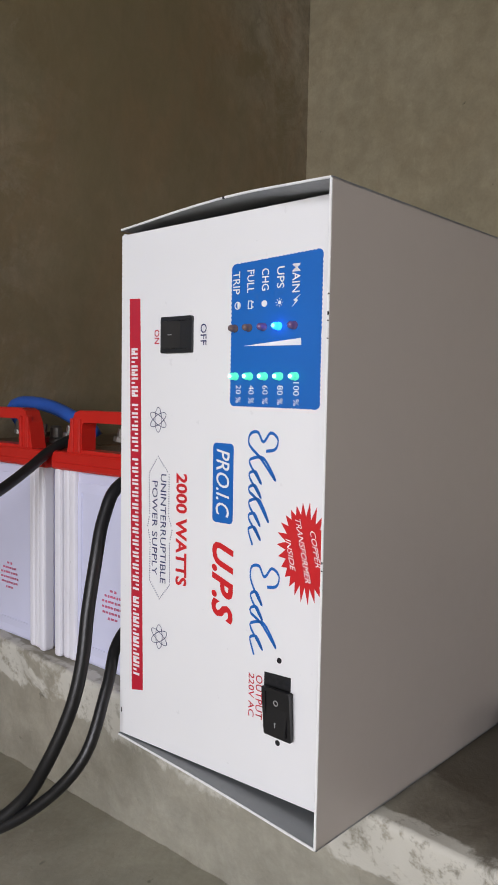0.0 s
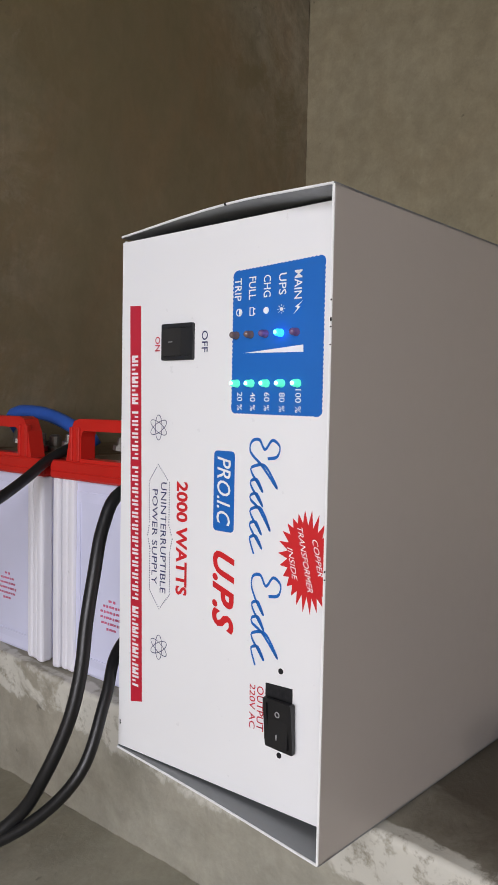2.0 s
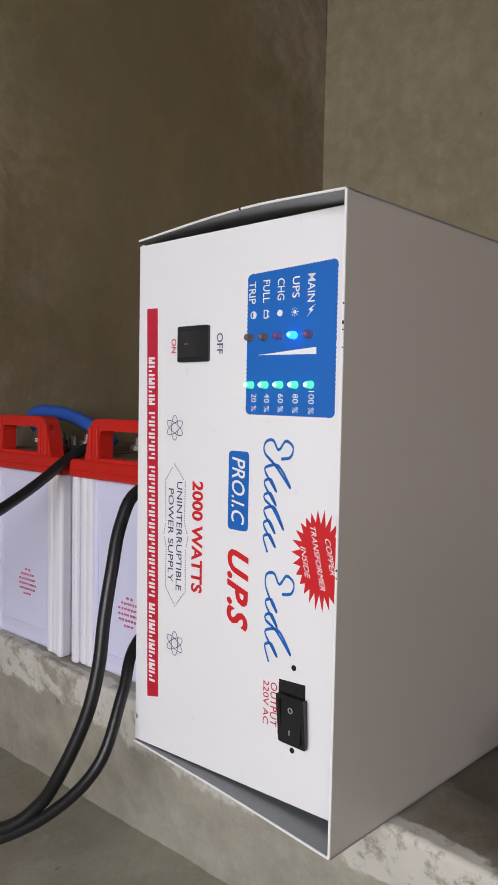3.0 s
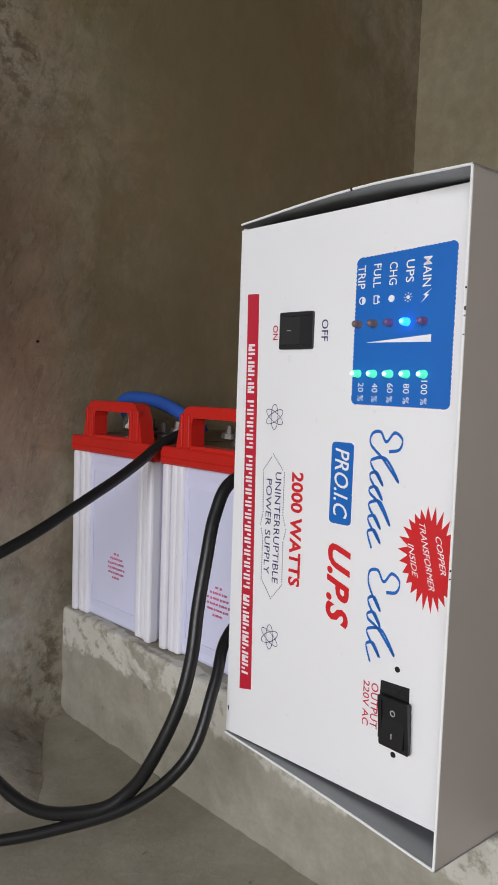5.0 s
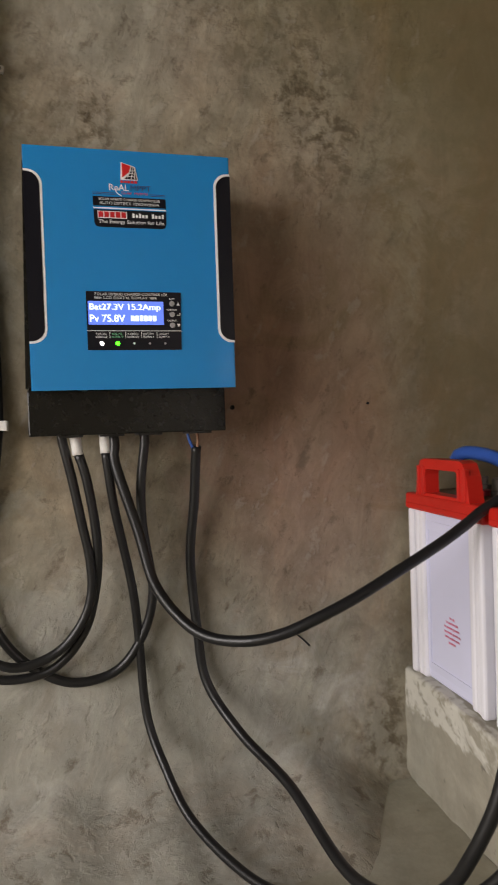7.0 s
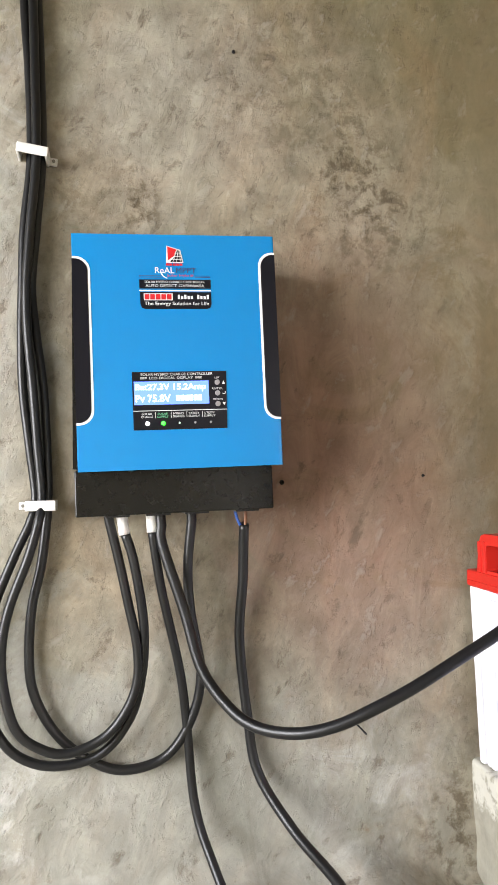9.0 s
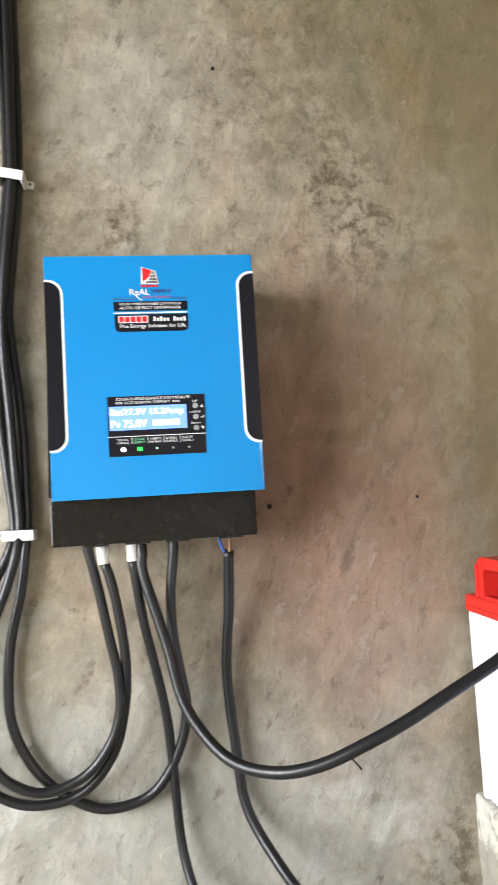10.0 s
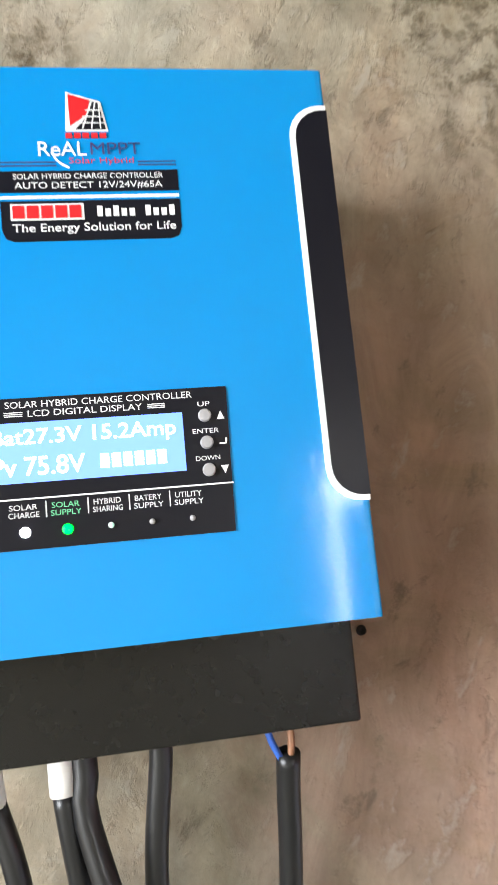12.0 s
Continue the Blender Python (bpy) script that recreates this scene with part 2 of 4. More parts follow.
        col = mix(nt, maths(nt, "MULTIPLY", open_pit, 0.66), col, (0.125, 0.095, 0.068))
        crest = maths(nt, "MULTIPLY", ramp(nt, flake, [(0.58, (0, 0, 0)), (0.66, (1, 1, 1))]), rough)
        col = mix(nt, maths(nt, "MULTIPLY", crest, 0.36), col, (0.44, 0.41, 0.36))
    nt.links.new(col, bs.inputs["Base Color"])
    bs.inputs["Roughness"].default_value = 0.86
    bs.inputs["Specular IOR Level"].default_value = 0.3
    h = maths(nt, "ADD", maths(nt, "MULTIPLY", blotch, 0.5), maths(nt, "MULTIPLY", drag, 0.10))
    h = maths(nt, "ADD", maths(nt, "MULTIPLY", h, 0.6), maths(nt, "MULTIPLY", nick, 0.30))
    h = maths(nt, "ADD", h, maths(nt, "MULTIPLY", grain, 0.08))
    if ridge:
        h = maths(nt, "ADD", maths(nt, "MULTIPLY", h, 0.5), maths(nt, "MULTIPLY", ridge, 0.60))
    bump(nt, bs, h, 0.55 if crust or stains_and_shade else 0.42, 0.004)
    return m


M_WALL = concrete("cement_render", (0.213, 0.184, 0.136), (0.287, 0.256, 0.199), (0.366, 0.334, 0.272), stains_and_shade=True)
M_WALL2 = concrete("cement_render_side", (0.29, 0.25, 0.163), (0.36, 0.315, 0.213), (0.42, 0.375, 0.265), coarse=0.45)
M_FLOOR = concrete("cement_floor", (0.25, 0.235, 0.18), (0.335, 0.32, 0.255), (0.42, 0.40, 0.33), coarse=0.4)
M_LEDGE = concrete("cement_ledge", (0.27, 0.255, 0.205), (0.335, 0.32, 0.265), (0.40, 0.385, 0.325), crust=True, coarse=0.5)
M_CEIL = simple("ceiling_cement", (0.30, 0.285, 0.25), 0.9, var=0.08, scale=8)
M_STEEL = simple("white_enamel", (0.80, 0.80, 0.80), 0.32, var=0.02, scale=20, bump_strength=0.04)
# greyer than the front panel's enamel: the cover side's shade is put into the colour
M_COVER_SHADED = simple("cover_enamel_shaded", (0.40, 0.36, 0.33), 0.36, var=0.03, scale=14, bump_strength=0.12)
M_BARE = simple("sheet_metal_inside", (0.24, 0.25, 0.255), 0.42, metal=0.25, var=0.12, scale=30)
M_EDGE = simple("enamel_edge", (0.86, 0.86, 0.85), 0.35, var=0.03)
M_CASE = simple("battery_plastic", (0.66, 0.67, 0.84), 0.34, var=0.05, scale=26, bump_strength=0.1)
M_RIB = simple("battery_plastic_rib", (0.78, 0.77, 0.82), 0.32, var=0.05, scale=26, bump_strength=0.1)
M_RED = simple("red_plastic", (0.56, 0.019, 0.012), 0.36, var=0.12, scale=24, bump_strength=0.12)
M_LEAD = simple("dull_lead", (0.30, 0.285, 0.26), 0.40, metal=0.85, var=0.25, scale=80, bump_strength=0.3)
M_CAP = simple("pink_vent_plastic", (0.5, 0.06, 0.09), 0.45, var=0.2, scale=60)
M_DUST = simple("dusty_lid_well", (0.17, 0.12, 0.075), 0.8, var=0.3, scale=60, bump_strength=0.3)
M_CABLE = simple("black_rubber", (0.009, 0.009, 0.0095), 0.36, var=0.25, scale=50, bump_strength=0.06, spec=0.45)
M_CABLE_BLUE = simple("blue_rubber", (0.025, 0.10, 0.42), 0.4, var=0.15, scale=50)
M_COPPER = simple("copper_brown_wire", (0.26, 0.12, 0.06), 0.45, var=0.2)
M_CLIP = simple("white_clip_plastic", (0.74, 0.72, 0.69), 0.5, var=0.06)
M_BLACK = simple("black_plastic", (0.014, 0.014, 0.015), 0.33, var=0.2, scale=40)
M_BLACKPAINT = simple("black_powder_coat", (0.0075, 0.007, 0.006), 0.27, var=0.1, scale=24, rough_var=0.03, bump_strength=0.0, spec=0.36)
M_HOLE = simple("dark_opening", (0.006, 0.006, 0.007), 0.8, var=0.2)
M_BLUE = simple("blue_gloss_paint", (0.003, 0.223, 0.55), 0.11, var=0.03, scale=34, bump_strength=0.14, coat=0.6)
M_PRINT_RED = simple("red_print", (0.50, 0.016, 0.035), 0.4, var=0.06)
M_PRINT_STAR = simple("red_star_print", (0.60, 0.014, 0.018), 0.4, var=0.06)
M_PRINT_BLUE = simple("blue_print", (0.004, 0.125, 0.47), 0.38, var=0.05)
M_PRINT_NAVY = simple("navy_print", (0.03, 0.035, 0.12), 0.4, var=0.05)
M_PRINT_WHITE = simple("white_print", (0.82, 0.82, 0.82), 0.4, var=0.03)
# white print with the green pilot lamp's light painted into its colour
M_PRINT_GREENLIT = simple("white_print_greenlit", (0.20, 0.66, 0.36), 0.4, var=0.03)
M_PRINT_BLACK = simple("black_print", (0.007, 0.007, 0.011), 0.30, var=0.02, scale=24, rough_var=0.03, bump_strength=0.0, spec=0.28)
M_PRINT_PINK = simple("faded_red_stamp", (0.58, 0.13, 0.23), 0.5, var=0.3, scale=200)
M_SILVER = simple("pale_button", (0.33, 0.32, 0.32), 0.35, var=0.05)
M_GREY_MARK = simple("grey_mark", (0.38, 0.38, 0.38), 0.5)
M_LED_OFF = simple("smoky_led", (0.15, 0.10, 0.10), 0.15, var=0.1, coat=0.5)
M_LED_PURPLE = simple("violet_led", (0.15, 0.08, 0.20), 0.15, var=0.1, coat=0.5)
M_LED_BLUE = glow("blue_led", (0.0, 0.16, 1.0), 8.0, (0.1, 0.3, 0.8))
M_LED_GREEN = glow("cyan_green_led", (0.0, 0.78, 0.36), 1.25, (0.2, 0.8, 0.6))
M_LED_CORE = glow("led_core", (0.35, 1.0, 0.72), 5.0)
M_LED_CORE_BLUE = glow("led_core_blue", (0.03, 0.8, 0.9), 6.0)
M_LED_G2 = glow("green_pilot", (0.0, 1.0, 0.012), 12.0, (0.02, 0.25, 0.05))
M_LED_W = glow("white_pilot", (1.0, 1.0, 1.0), 9.0)
M_LED_DIM = glow("dim_pilot", (0.25, 0.8, 0.55), 0.35)
M_LCD = glow("lcd_backlight", (0.13, 0.25, 1.0), 1.35, (0.05, 0.1, 0.4))
M_LCD_TEXT = glow("lcd_digits", (0.75, 0.88, 1.0), 2.0, (0.7, 0.8, 0.9))
M_WOOD = simple("painted_wood", (0.30, 0.24, 0.18), 0.5, var=0.12, scale=12)

# ---- helpers for meshes ----


def part(name, bm, material, parent, label="", smooth=False, m=None):
    me = bpy.data.meshes.new(name)
    bm.normal_update()
    bm.to_mesh(me)
    bm.free()
    if smooth:
        for p in me.polygons:
            p.use_smooth = True
    me.materials.append(material)
    ob = new(name, me)
    ob.parent = parent
    if m is not None:
        ob.matrix_basis = m
    if label:
        tagged(ob, label)
    return ob


def thing(name, m, label, category, group="", kind=""):
    ob = new(name)
    ob.empty_display_size = 0.05
    ob.matrix_basis = m
    return tagged(ob, label, category, group, kind)


def box(x0, x1, y0, y1, z0, z1, bevel=0.0, bm=None, segs=2):
    bm = bm or bmesh.new()
    vs = [bm.verts.new((x, y, z)) for x in (x0, x1) for y in (y0, y1) for z in (z0, z1)]
    faces = [bm.faces.new([vs[i] for i in f]) for f in ((0, 1, 3, 2), (4, 6, 7, 5), (0, 4, 5, 1), (2, 3, 7, 6), (0, 2, 6, 4), (1, 5, 7, 3))]
    if bevel:
        es = {e for f in faces for e in f.edges}
        bmesh.ops.bevel(bm, geom=list(es), offset=bevel, segments=segs, affect="EDGES", profile=0.5)
    return bm


def slab(pts, y0, y1, bm=None, holes=()):
    """A prism from an outline in x, z, running from y0 to y1."""
    bm = bm or bmesh.new()
    a = [bm.verts.new((x, y0, z)) for x, z in pts]
    b = [bm.verts.new((x, y1, z)) for x, z in pts]
    n = len(pts)
    bm.faces.new(a)
    bm.faces.new(list(reversed(b)))
    for i in range(n):
        bm.faces.new((a[i], b[i], b[(i + 1) % n], a[(i + 1) % n]))
    bmesh.ops.recalc_face_normals(bm, faces=bm.faces[:])
    return bm


def rounded(x0, x1, z0, z1, r, segs=6):
    pts = []
    for cx, cz, a0 in ((x1 - r, z1 - r, 0), (x0 + r, z1 - r, 90), (x0 + r, z0 + r, 180), (x1 - r, z0 + r, 270)):
        for i in range(segs + 1):
            a = radians(a0 + 90 * i / segs)
            pts.append((cx + r * math.cos(a), cz + r * math.sin(a)))
    return pts


def ring(outer, inner, y0, y1):
    """A frame between two outlines of equally many points in x, z."""
    bm = bmesh.new()
    n = len(outer)
    v = [[bm.verts.new((x, y, z)) for x, z in line] for y in (y0, y1) for line in (outer, inner)]
    for i in range(n):
        j = (i + 1) % n
        bm.faces.new((v[0][i], v[0][j], v[1][j], v[1][i]))
        bm.faces.new((v[2][i], v[3][i], v[3][j], v[2][j]))
        bm.faces.new((v[0][i], v[2][i], v[2][j], v[0][j]))
        bm.faces.new((v[1][i], v[1][j], v[3][j], v[3][i]))
    bmesh.ops.recalc_face_normals(bm, faces=bm.faces[:])
    return bm


def spline(pts, step=0.006):
    """Points along a smooth line through the given ones."""
    p = [Vector(q) for q in pts]
    p = [p[0] * 2 - p[1]] + p + [p[-1] * 2 - p[-2]]
    out = []
    for i in range(1, len(p) - 2):
        a, b, c, d = p[i - 1:i + 3]
        n = max(2, int((c - b).length / step))
        for k in range(n):
            t = k / n
            out.append(0.5 * (2 * b + (c - a) * t + (2 * a - 5 * b + 4 * c - d) * t * t + (3 * b - a - 3 * c + d) * t ** 3))
    out.append(p[-2])
    return out


def tube(pts, r, sides=12, step=0.006, bm=None):
    line = spline(pts, step)
    bm = bm or bmesh.new()
    up = Vector((0.31, 0.87, 0.22))
    rows = []
    for i, q in enumerate(line):
        d = (line[min(i + 1, len(line) - 1)] - line[max(i - 1, 0)]).normalized()
        u = (up - d * up.dot(d)).normalized()
        up = u
        w = d.cross(u)
        rows.append([bm.verts.new(q + r * (math.cos(2 * math.pi * k / sides) * u + math.sin(2 * math.pi * k / sides) * w)) for k in range(sides)])
    for a, b in zip(rows, rows[1:]):
        for k in range(sides):
            bm.faces.new((a[k], a[(k + 1) % sides], b[(k + 1) % sides], b[k]))
    bm.faces.new(list(reversed(rows[0])))
    bm.faces.new(rows[-1])
    return bm


def turned(profile, m=Matrix(), sides=16, bm=None):
    """A body of revolution about z from (radius, height) pairs."""
    bm = bm or bmesh.new()
    rows = [[bm.verts.new(m @ Vector((r * math.cos(2 * math.pi * k / sides), r * math.sin(2 * math.pi * k / sides), h))) for k in range(sides)] for r, h in profile]
    for a, b in zip(rows, rows[1:]):
        for k in range(sides):
            bm.faces.new((a[k], a[(k + 1) % sides], b[(k + 1) % sides], b[k]))
    bm.faces.new(list(reversed(rows[0])))
    bm.faces.new(rows[-1])
    bmesh.ops.recalc_face_normals(bm, faces=bm.faces[:])
    return bm


def strip(pts, w0, w1=None):
    """A flat ribbon in x, z, of width w0 on slopes one way and w1 the other, like a broad nib's stroke."""
    w1 = w1 or w0
    line = spline([(x, 0, z) for x, z in pts], 0.0012)
    bm = bmesh.new()
    rows = []
    for i, q in enumerate(line):
        d = (line[min(i + 1, len(line) - 1)] - line[max(i - 1, 0)]).normalized()
        n = Vector((-d.z, 0, d.x))
        w = w0 + (w1 - w0) * abs(d.x)
        rows.append((bm.verts.new(q + n * w / 2), bm.verts.new(q - n * w / 2)))
    for a, b in zip(rows, rows[1:]):
        bm.faces.new((a[0], a[1], b[1], b[0]))
    return bm


def writing(body, o, u, v, material, parent, y, shear=0.0, bold=0.0, name="lettering", label="", spacing=1.0):
    """Lettering that fills the parallelogram o, o + u, o + v in its parent's x, z plane, at depth y."""
    cu = bpy.data.curves.new(name, "FONT")
    cu.body, cu.size, cu.shear, cu.offset, cu.resolution_u, cu.space_character = body, 1.0, shear, bold, 3, spacing
    ob = bpy.data.objects.new(name, cu)
    scene.collection.objects.link(ob)
    dg = bpy.context.evaluated_depsgraph_get()
    me = bpy.data.meshes.new_from_object(ob.evaluated_get(dg))
    bpy.data.objects.remove(ob)
    co = np.empty(len(me.vertices) * 3)
    me.vertices.foreach_get("co", co)
    co = co.reshape(-1, 3)
    lo, hi = co[:, :2].min(0), co[:, :2].max(0)
    k = (co[:, :2] - lo) / np.maximum(hi - lo, 1e-6)
    out = np.zeros_like(co)
    out[:, 0] = o[0] + k[:, 0] * u[0] + k[:, 1] * v[0]
    out[:, 2] = o[1] + k[:, 0] * u[1] + k[:, 1] * v[1]
    out[:, 1] = y
    me.vertices.foreach_set("co", out.ravel())
    me.materials.clear()
    me.materials.append(material)
    me.update()
    ob = new(name, me)
    ob.parent = parent
    if label:
        tagged(ob, label)
    return ob


def rough_sheet(nx, ny, place, amp=0.0015, freq=9.0):
    """A grid whose points come from place(u, v) -> (point, normal), pushed in and out a little."""
    bm = bmesh.new()
    vs = []
    for i in range(nx + 1):
        row = []
        for j in range(ny + 1):
            p, n = place(i / nx, j / ny)
            p, n = Vector(p), Vector(n)
            row.append(bm.verts.new(p + n * amp * (noise.noise(p * freq) + 0.5 * noise.noise(p * freq * 3.1))))
        vs.append(row)
    for i in range(nx):
        for j in range(ny):
            bm.faces.new((vs[i][j], vs[i + 1][j], vs[i + 1][j + 1], vs[i][j + 1]))
    return bm


def structure(name, bm, material, label, category, smooth=False):
    return tagged(part(name, bm, material, None, smooth=smooth), label, category, "", "structure")


# ---- the room ----
EAST_X, SOUTH_Y, TOP = 0.50, -2.6, 2.6


def north_face(u, v):
    """The wall's face, with mortar smeared out over the floor, more so away from the ledge."""
    x = WEST_X + u * (EAST_X - WEST_X)
    z = v ** 1.6 * TOP
    w = min(0.15, max(0.012, (-0.30 - x) * 1.35))
    w *= 1 + 0.22 * noise.noise((x * 14, 3.1, 0.4)) + 0.10 * noise.noise((x * 45, 1.7, 0.2))
    h = 0.004 + 0.38 * w
    y = -w * max(0.0, 1 - z / h) ** 2 if z < h else 0.0
    return (x, y, z), (0, -1, 0)


bm = rough_sheet(240, 320, north_face, 0.0016, 8.0)
box(WEST_X - 0.2, EAST_X + 0.2, 0.006, 0.2, -0.1, TOP, bm=bm)
structure("wall_north", bm, M_WALL, "unpainted grey-brown cement-rendered wall, trowelled and stained, shade painted in towards the corner", "wall", True)
bm = rough_sheet(120, 110, lambda u, v: ((EAST_X, SOUTH_Y + u * -SOUTH_Y, v * TOP), (-1, 0, 0)), 0.0016, 8.0)
box(EAST_X + 0.006, EAST_X + 0.2, SOUTH_Y - 0.2, 0.006, -0.1, TOP, bm=bm)
structure("wall_east", bm, M_WALL2, "bare grey cement-rendered wall beside the ledge", "wall", True)


def wall_with_opening(axis, at0, at1, a0, a1, o0, o1, z0, z1):
    bm = bmesh.new()
    for p0, p1, q0, q1 in ((a0, o0, 0, TOP), (o1, a1, 0, TOP), (o0, o1, z1, TOP), (o0, o1, 0, z0)):
        if p1 - p0 < 0.01 or q1 - q0 < 0.01:
            continue
        if axis == "x":
            box(at0, at1, p0, p1, q0, q1, bm=bm)
        else:
            box(p0, p1, at0, at1, q0, q1, bm=bm)
    return bm


structure("wall_west", wall_with_opening("x", WEST_X - 0.2, WEST_X, SOUTH_Y - 0.2, 0.0, WIN_Y0, WIN_Y1, WIN_Z0, WIN_Z1), M_WALL2,
          "bare cement-rendered wall with a wide window opening", "wall")
DOOR_X0, DOOR_X1, DOOR_Z = 0.08, 0.46, 0.80
structure("wall_south", wall_with_opening("y", SOUTH_Y - 0.2, SOUTH_Y, WEST_X, EAST_X, DOOR_X0, DOOR_X1, 0.0, DOOR_Z), M_WALL2,
          "bare cement-rendered wall with a low narrow opening to the yard", "wall")
bm = rough_sheet(120, 100, lambda u, v: ((WEST_X - 0.1 + u * (EAST_X - WEST_X + 0.2), SOUTH_Y - 0.1 + v * (0.2 - SOUTH_Y), 0), (0, 0, 1)), 0.002, 7.0)
structure("floor", bm, M_FLOOR, "bare grey cement floor", "floor", True)
structure("ceiling", box(WEST_X - 0.2, EAST_X + 0.2, SOUTH_Y - 0.2, 0.2, TOP, TOP + 0.15), M_CEIL, "bare grey cement ceiling", "ceiling")
# sunlit yard seen through the low opening
yard = bmesh.new()
box(-1.0, 1.6, SOUTH_Y - 1.0, SOUTH_Y - 0.9, -0.05, 1.6, bm=yard)
structure("backdrop", yard, glow("bright_yard", (1.0, 0.98, 0.95), 8.0), "bright daylit yard outside the low opening", "backdrop")
bm = ring([(WIN_Y0, WIN_Z0), (WIN_Y1, WIN_Z0), (WIN_Y1, WIN_Z1), (WIN_Y0, WIN_Z1)],
          [(WIN_Y0 + .04, WIN_Z0 + .04), (WIN_Y1 - .04, WIN_Z0 + .04), (WIN_Y1 - .04, WIN_Z1 - .04), (WIN_Y0 + .04, WIN_Z1 - .04)], -0.06, 0.0)
win = tagged(part("window_1", bm, M_WOOD, None, m=Matrix.Translation((WEST_X - 0.06, 0, 0)) @ pose(0, 0, 0, 0, 0, 90)),
             "wide daylit window with a brown wooden frame", "window", "", "structure")

# ---- the cement ledge ----
LEDGE_Z = 0.132


def front_x(y, up=1.0):
    """The ledge's front, from its foot (up 0) to its arris (up 1), which leans out away from the wall."""
    return -0.280 + (0.055 + 0.050 * up) * y


def ledge_face(u, v):
    """u along y from the north wall southwards, v round the section: up the front, over the arris, along the top."""
    y = -2.2 * u
    x = front_x(y)
    r = 0.005
    if v < 0.35:
        p, n = (front_x(y, v / 0.35), y, (LEDGE_Z - r) * v / 0.35), (-1, 0, 0)
    elif v < 0.47:
        a = radians(90 * (v - 0.35) / 0.12)
        p, n = (x + r - r * math.cos(a), y, LEDGE_Z - r + r * math.sin(a)), (-math.cos(a), 0, math.sin(a))
    else:
        t = (v - 0.47) / 0.53
        p, n = (x + r + t * (EAST_X + 0.01 - x - r), y, LEDGE_Z), (0, 0, 1)
    return p, n


bm = rough_sheet(440, 64, ledge_face, 0.0022, 34.0)
structure("ledge", bm, M_LEDGE, "low grey cement ledge with flaking pale slurry along its edge", "ledge", True)

# ---- batteries ----


def battery(m, label, shade=0.0):
    """Local x runs away from the narrow front, y to the right of its viewer, z up. Width 0.166, length 0.49, height 0.256."""
    W, L, H = 0.166, 0.49, 0.196
    b = thing("battery", m, label, "battery", "pair of storage batteries")
    part("case", box(0.006, L - 0.006, -W + 0.006, -0.006, 0, H, 0.004), M_CASE, b)
    # stepped frame on the narrow front
    for inset, x0 in ((0.040, 0.0050),):
        out = [(-W + inset - 0.010, 0.012), (-inset + 0.010, 0.012), (-inset + 0.010, H - 0.012), (-W + inset - 0.010, H - 0.012)]
        inn = [(-W + inset, 0.020), (-inset, 0.020), (-inset, H - 0.022), (-W + inset, H - 0.022)]
        fr = ring(out, inn, 0.0, 0.004)
        part("panel_frame", fr, M_CASE, b, m=Matrix.Translation((x0 + 0.004, 0, 0)) @ pose(0, 0, 0, 0, 0, 90))
    # corner posts of three rounded ribs
    for y0 in (-0.0085, -0.0195, -0.029, -W + 0.029, -W + 0.0195, -W + 0.0085):
        edge = abs(y0 + W / 2) / (W / 2)
        part("rib", box(-0.002 if edge > 0.8 else 0.001, 0.012, y0 - 0.0052, y0 + 0.0052, 0.0, H, 0.003), M_RIB, b, smooth=False)
    for y0 in (0.0, -W):
        for k in range(5):
            x = 0.02 + k * 0.10
            part("side_rib", box(x, x + 0.05, y0 - 0.004 if y0 else -0.010, y0 + 0.010 if y0 else -0.001, 0.004, H, 0.002), M_RIB, b)
    # lid
    lid = part("lid", box(-0.0030, L + 0.002, -W - 0.0005, 0.0005, H - 0.001, H + 0.018, 0.003), M_RED, b, "glossy red plastic lid with carrying handles")
    part("lid_well", box(0.020, L - 0.022, -W + 0.004, -0.004, H + 0.0175, H + 0.0198, 0.0006), M_DUST, lid, "dusty brown top of the cells")
    for x0, x1 in ((-0.001, 0.016), (L - 0.02, L - 0.003)):
        oz, iz = H + 0.016, H + 0.021
        o = [(-W + 0.024, oz), (-0.024, oz), (-0.030, H + 0.045), (-0.037, H + 0.0575), (-0.045, H + 0.060), (-W + 0.045, H + 0.060), (-W + 0.037, H + 0.0575), (-W + 0.030, H + 0.045)]
        i = [(-W + 0.048, iz), (-0.048, iz), (-0.048, H + 0.042), (-0.0495, H + 0.0470), (-0.053, H + 0.0485), (-W + 0.053, H + 0.0485), (-W + 0.0495, H + 0.0470), (-W + 0.048, H + 0.042)]
        part("handle", ring(o, i, -x1, -x0), M_RED, lid, m=pose(0, 0, 0, 0, 0, 90))
    for y0 in (-0.047, -0.036, -W + 0.030, -W + 0.042):
        part("handle_rib", box(-0.0030, 0.004, y0, y0 + 0.005, H + 0.018, H + 0.052, 0.0015), M_RED, lid)
    part("lid_lip", box(-0.0042, -0.001, -W + 0.003, -0.003, H + 0.001, H + 0.007, 0.0010), M_RED, lid)
    # terminals and vents
    for y0 in (-0.060, -W + 0.060, -W + 0.014):
        t = part("terminal", turned([(0.0095, H + 0.018), (0.0095, H + 0.024), (0.0070, H + 0.026), (0.0070, H + 0.037), (0.005, H + 0.039)], Matrix.Translation((0.055, y0, 0))), M_LEAD, b, "dull lead terminal post with a bolt")
        part("bolt", turned([(0.0066, 0), (0.0066, 0.005), (0.0034, 0.0052), (0.0034, 0.013)], Matrix.Translation((0.042, y0 + 0.006, H + 0.028)) @ pose(0, 0, 0, 8, 0, 20), 6), M_LEAD, t)
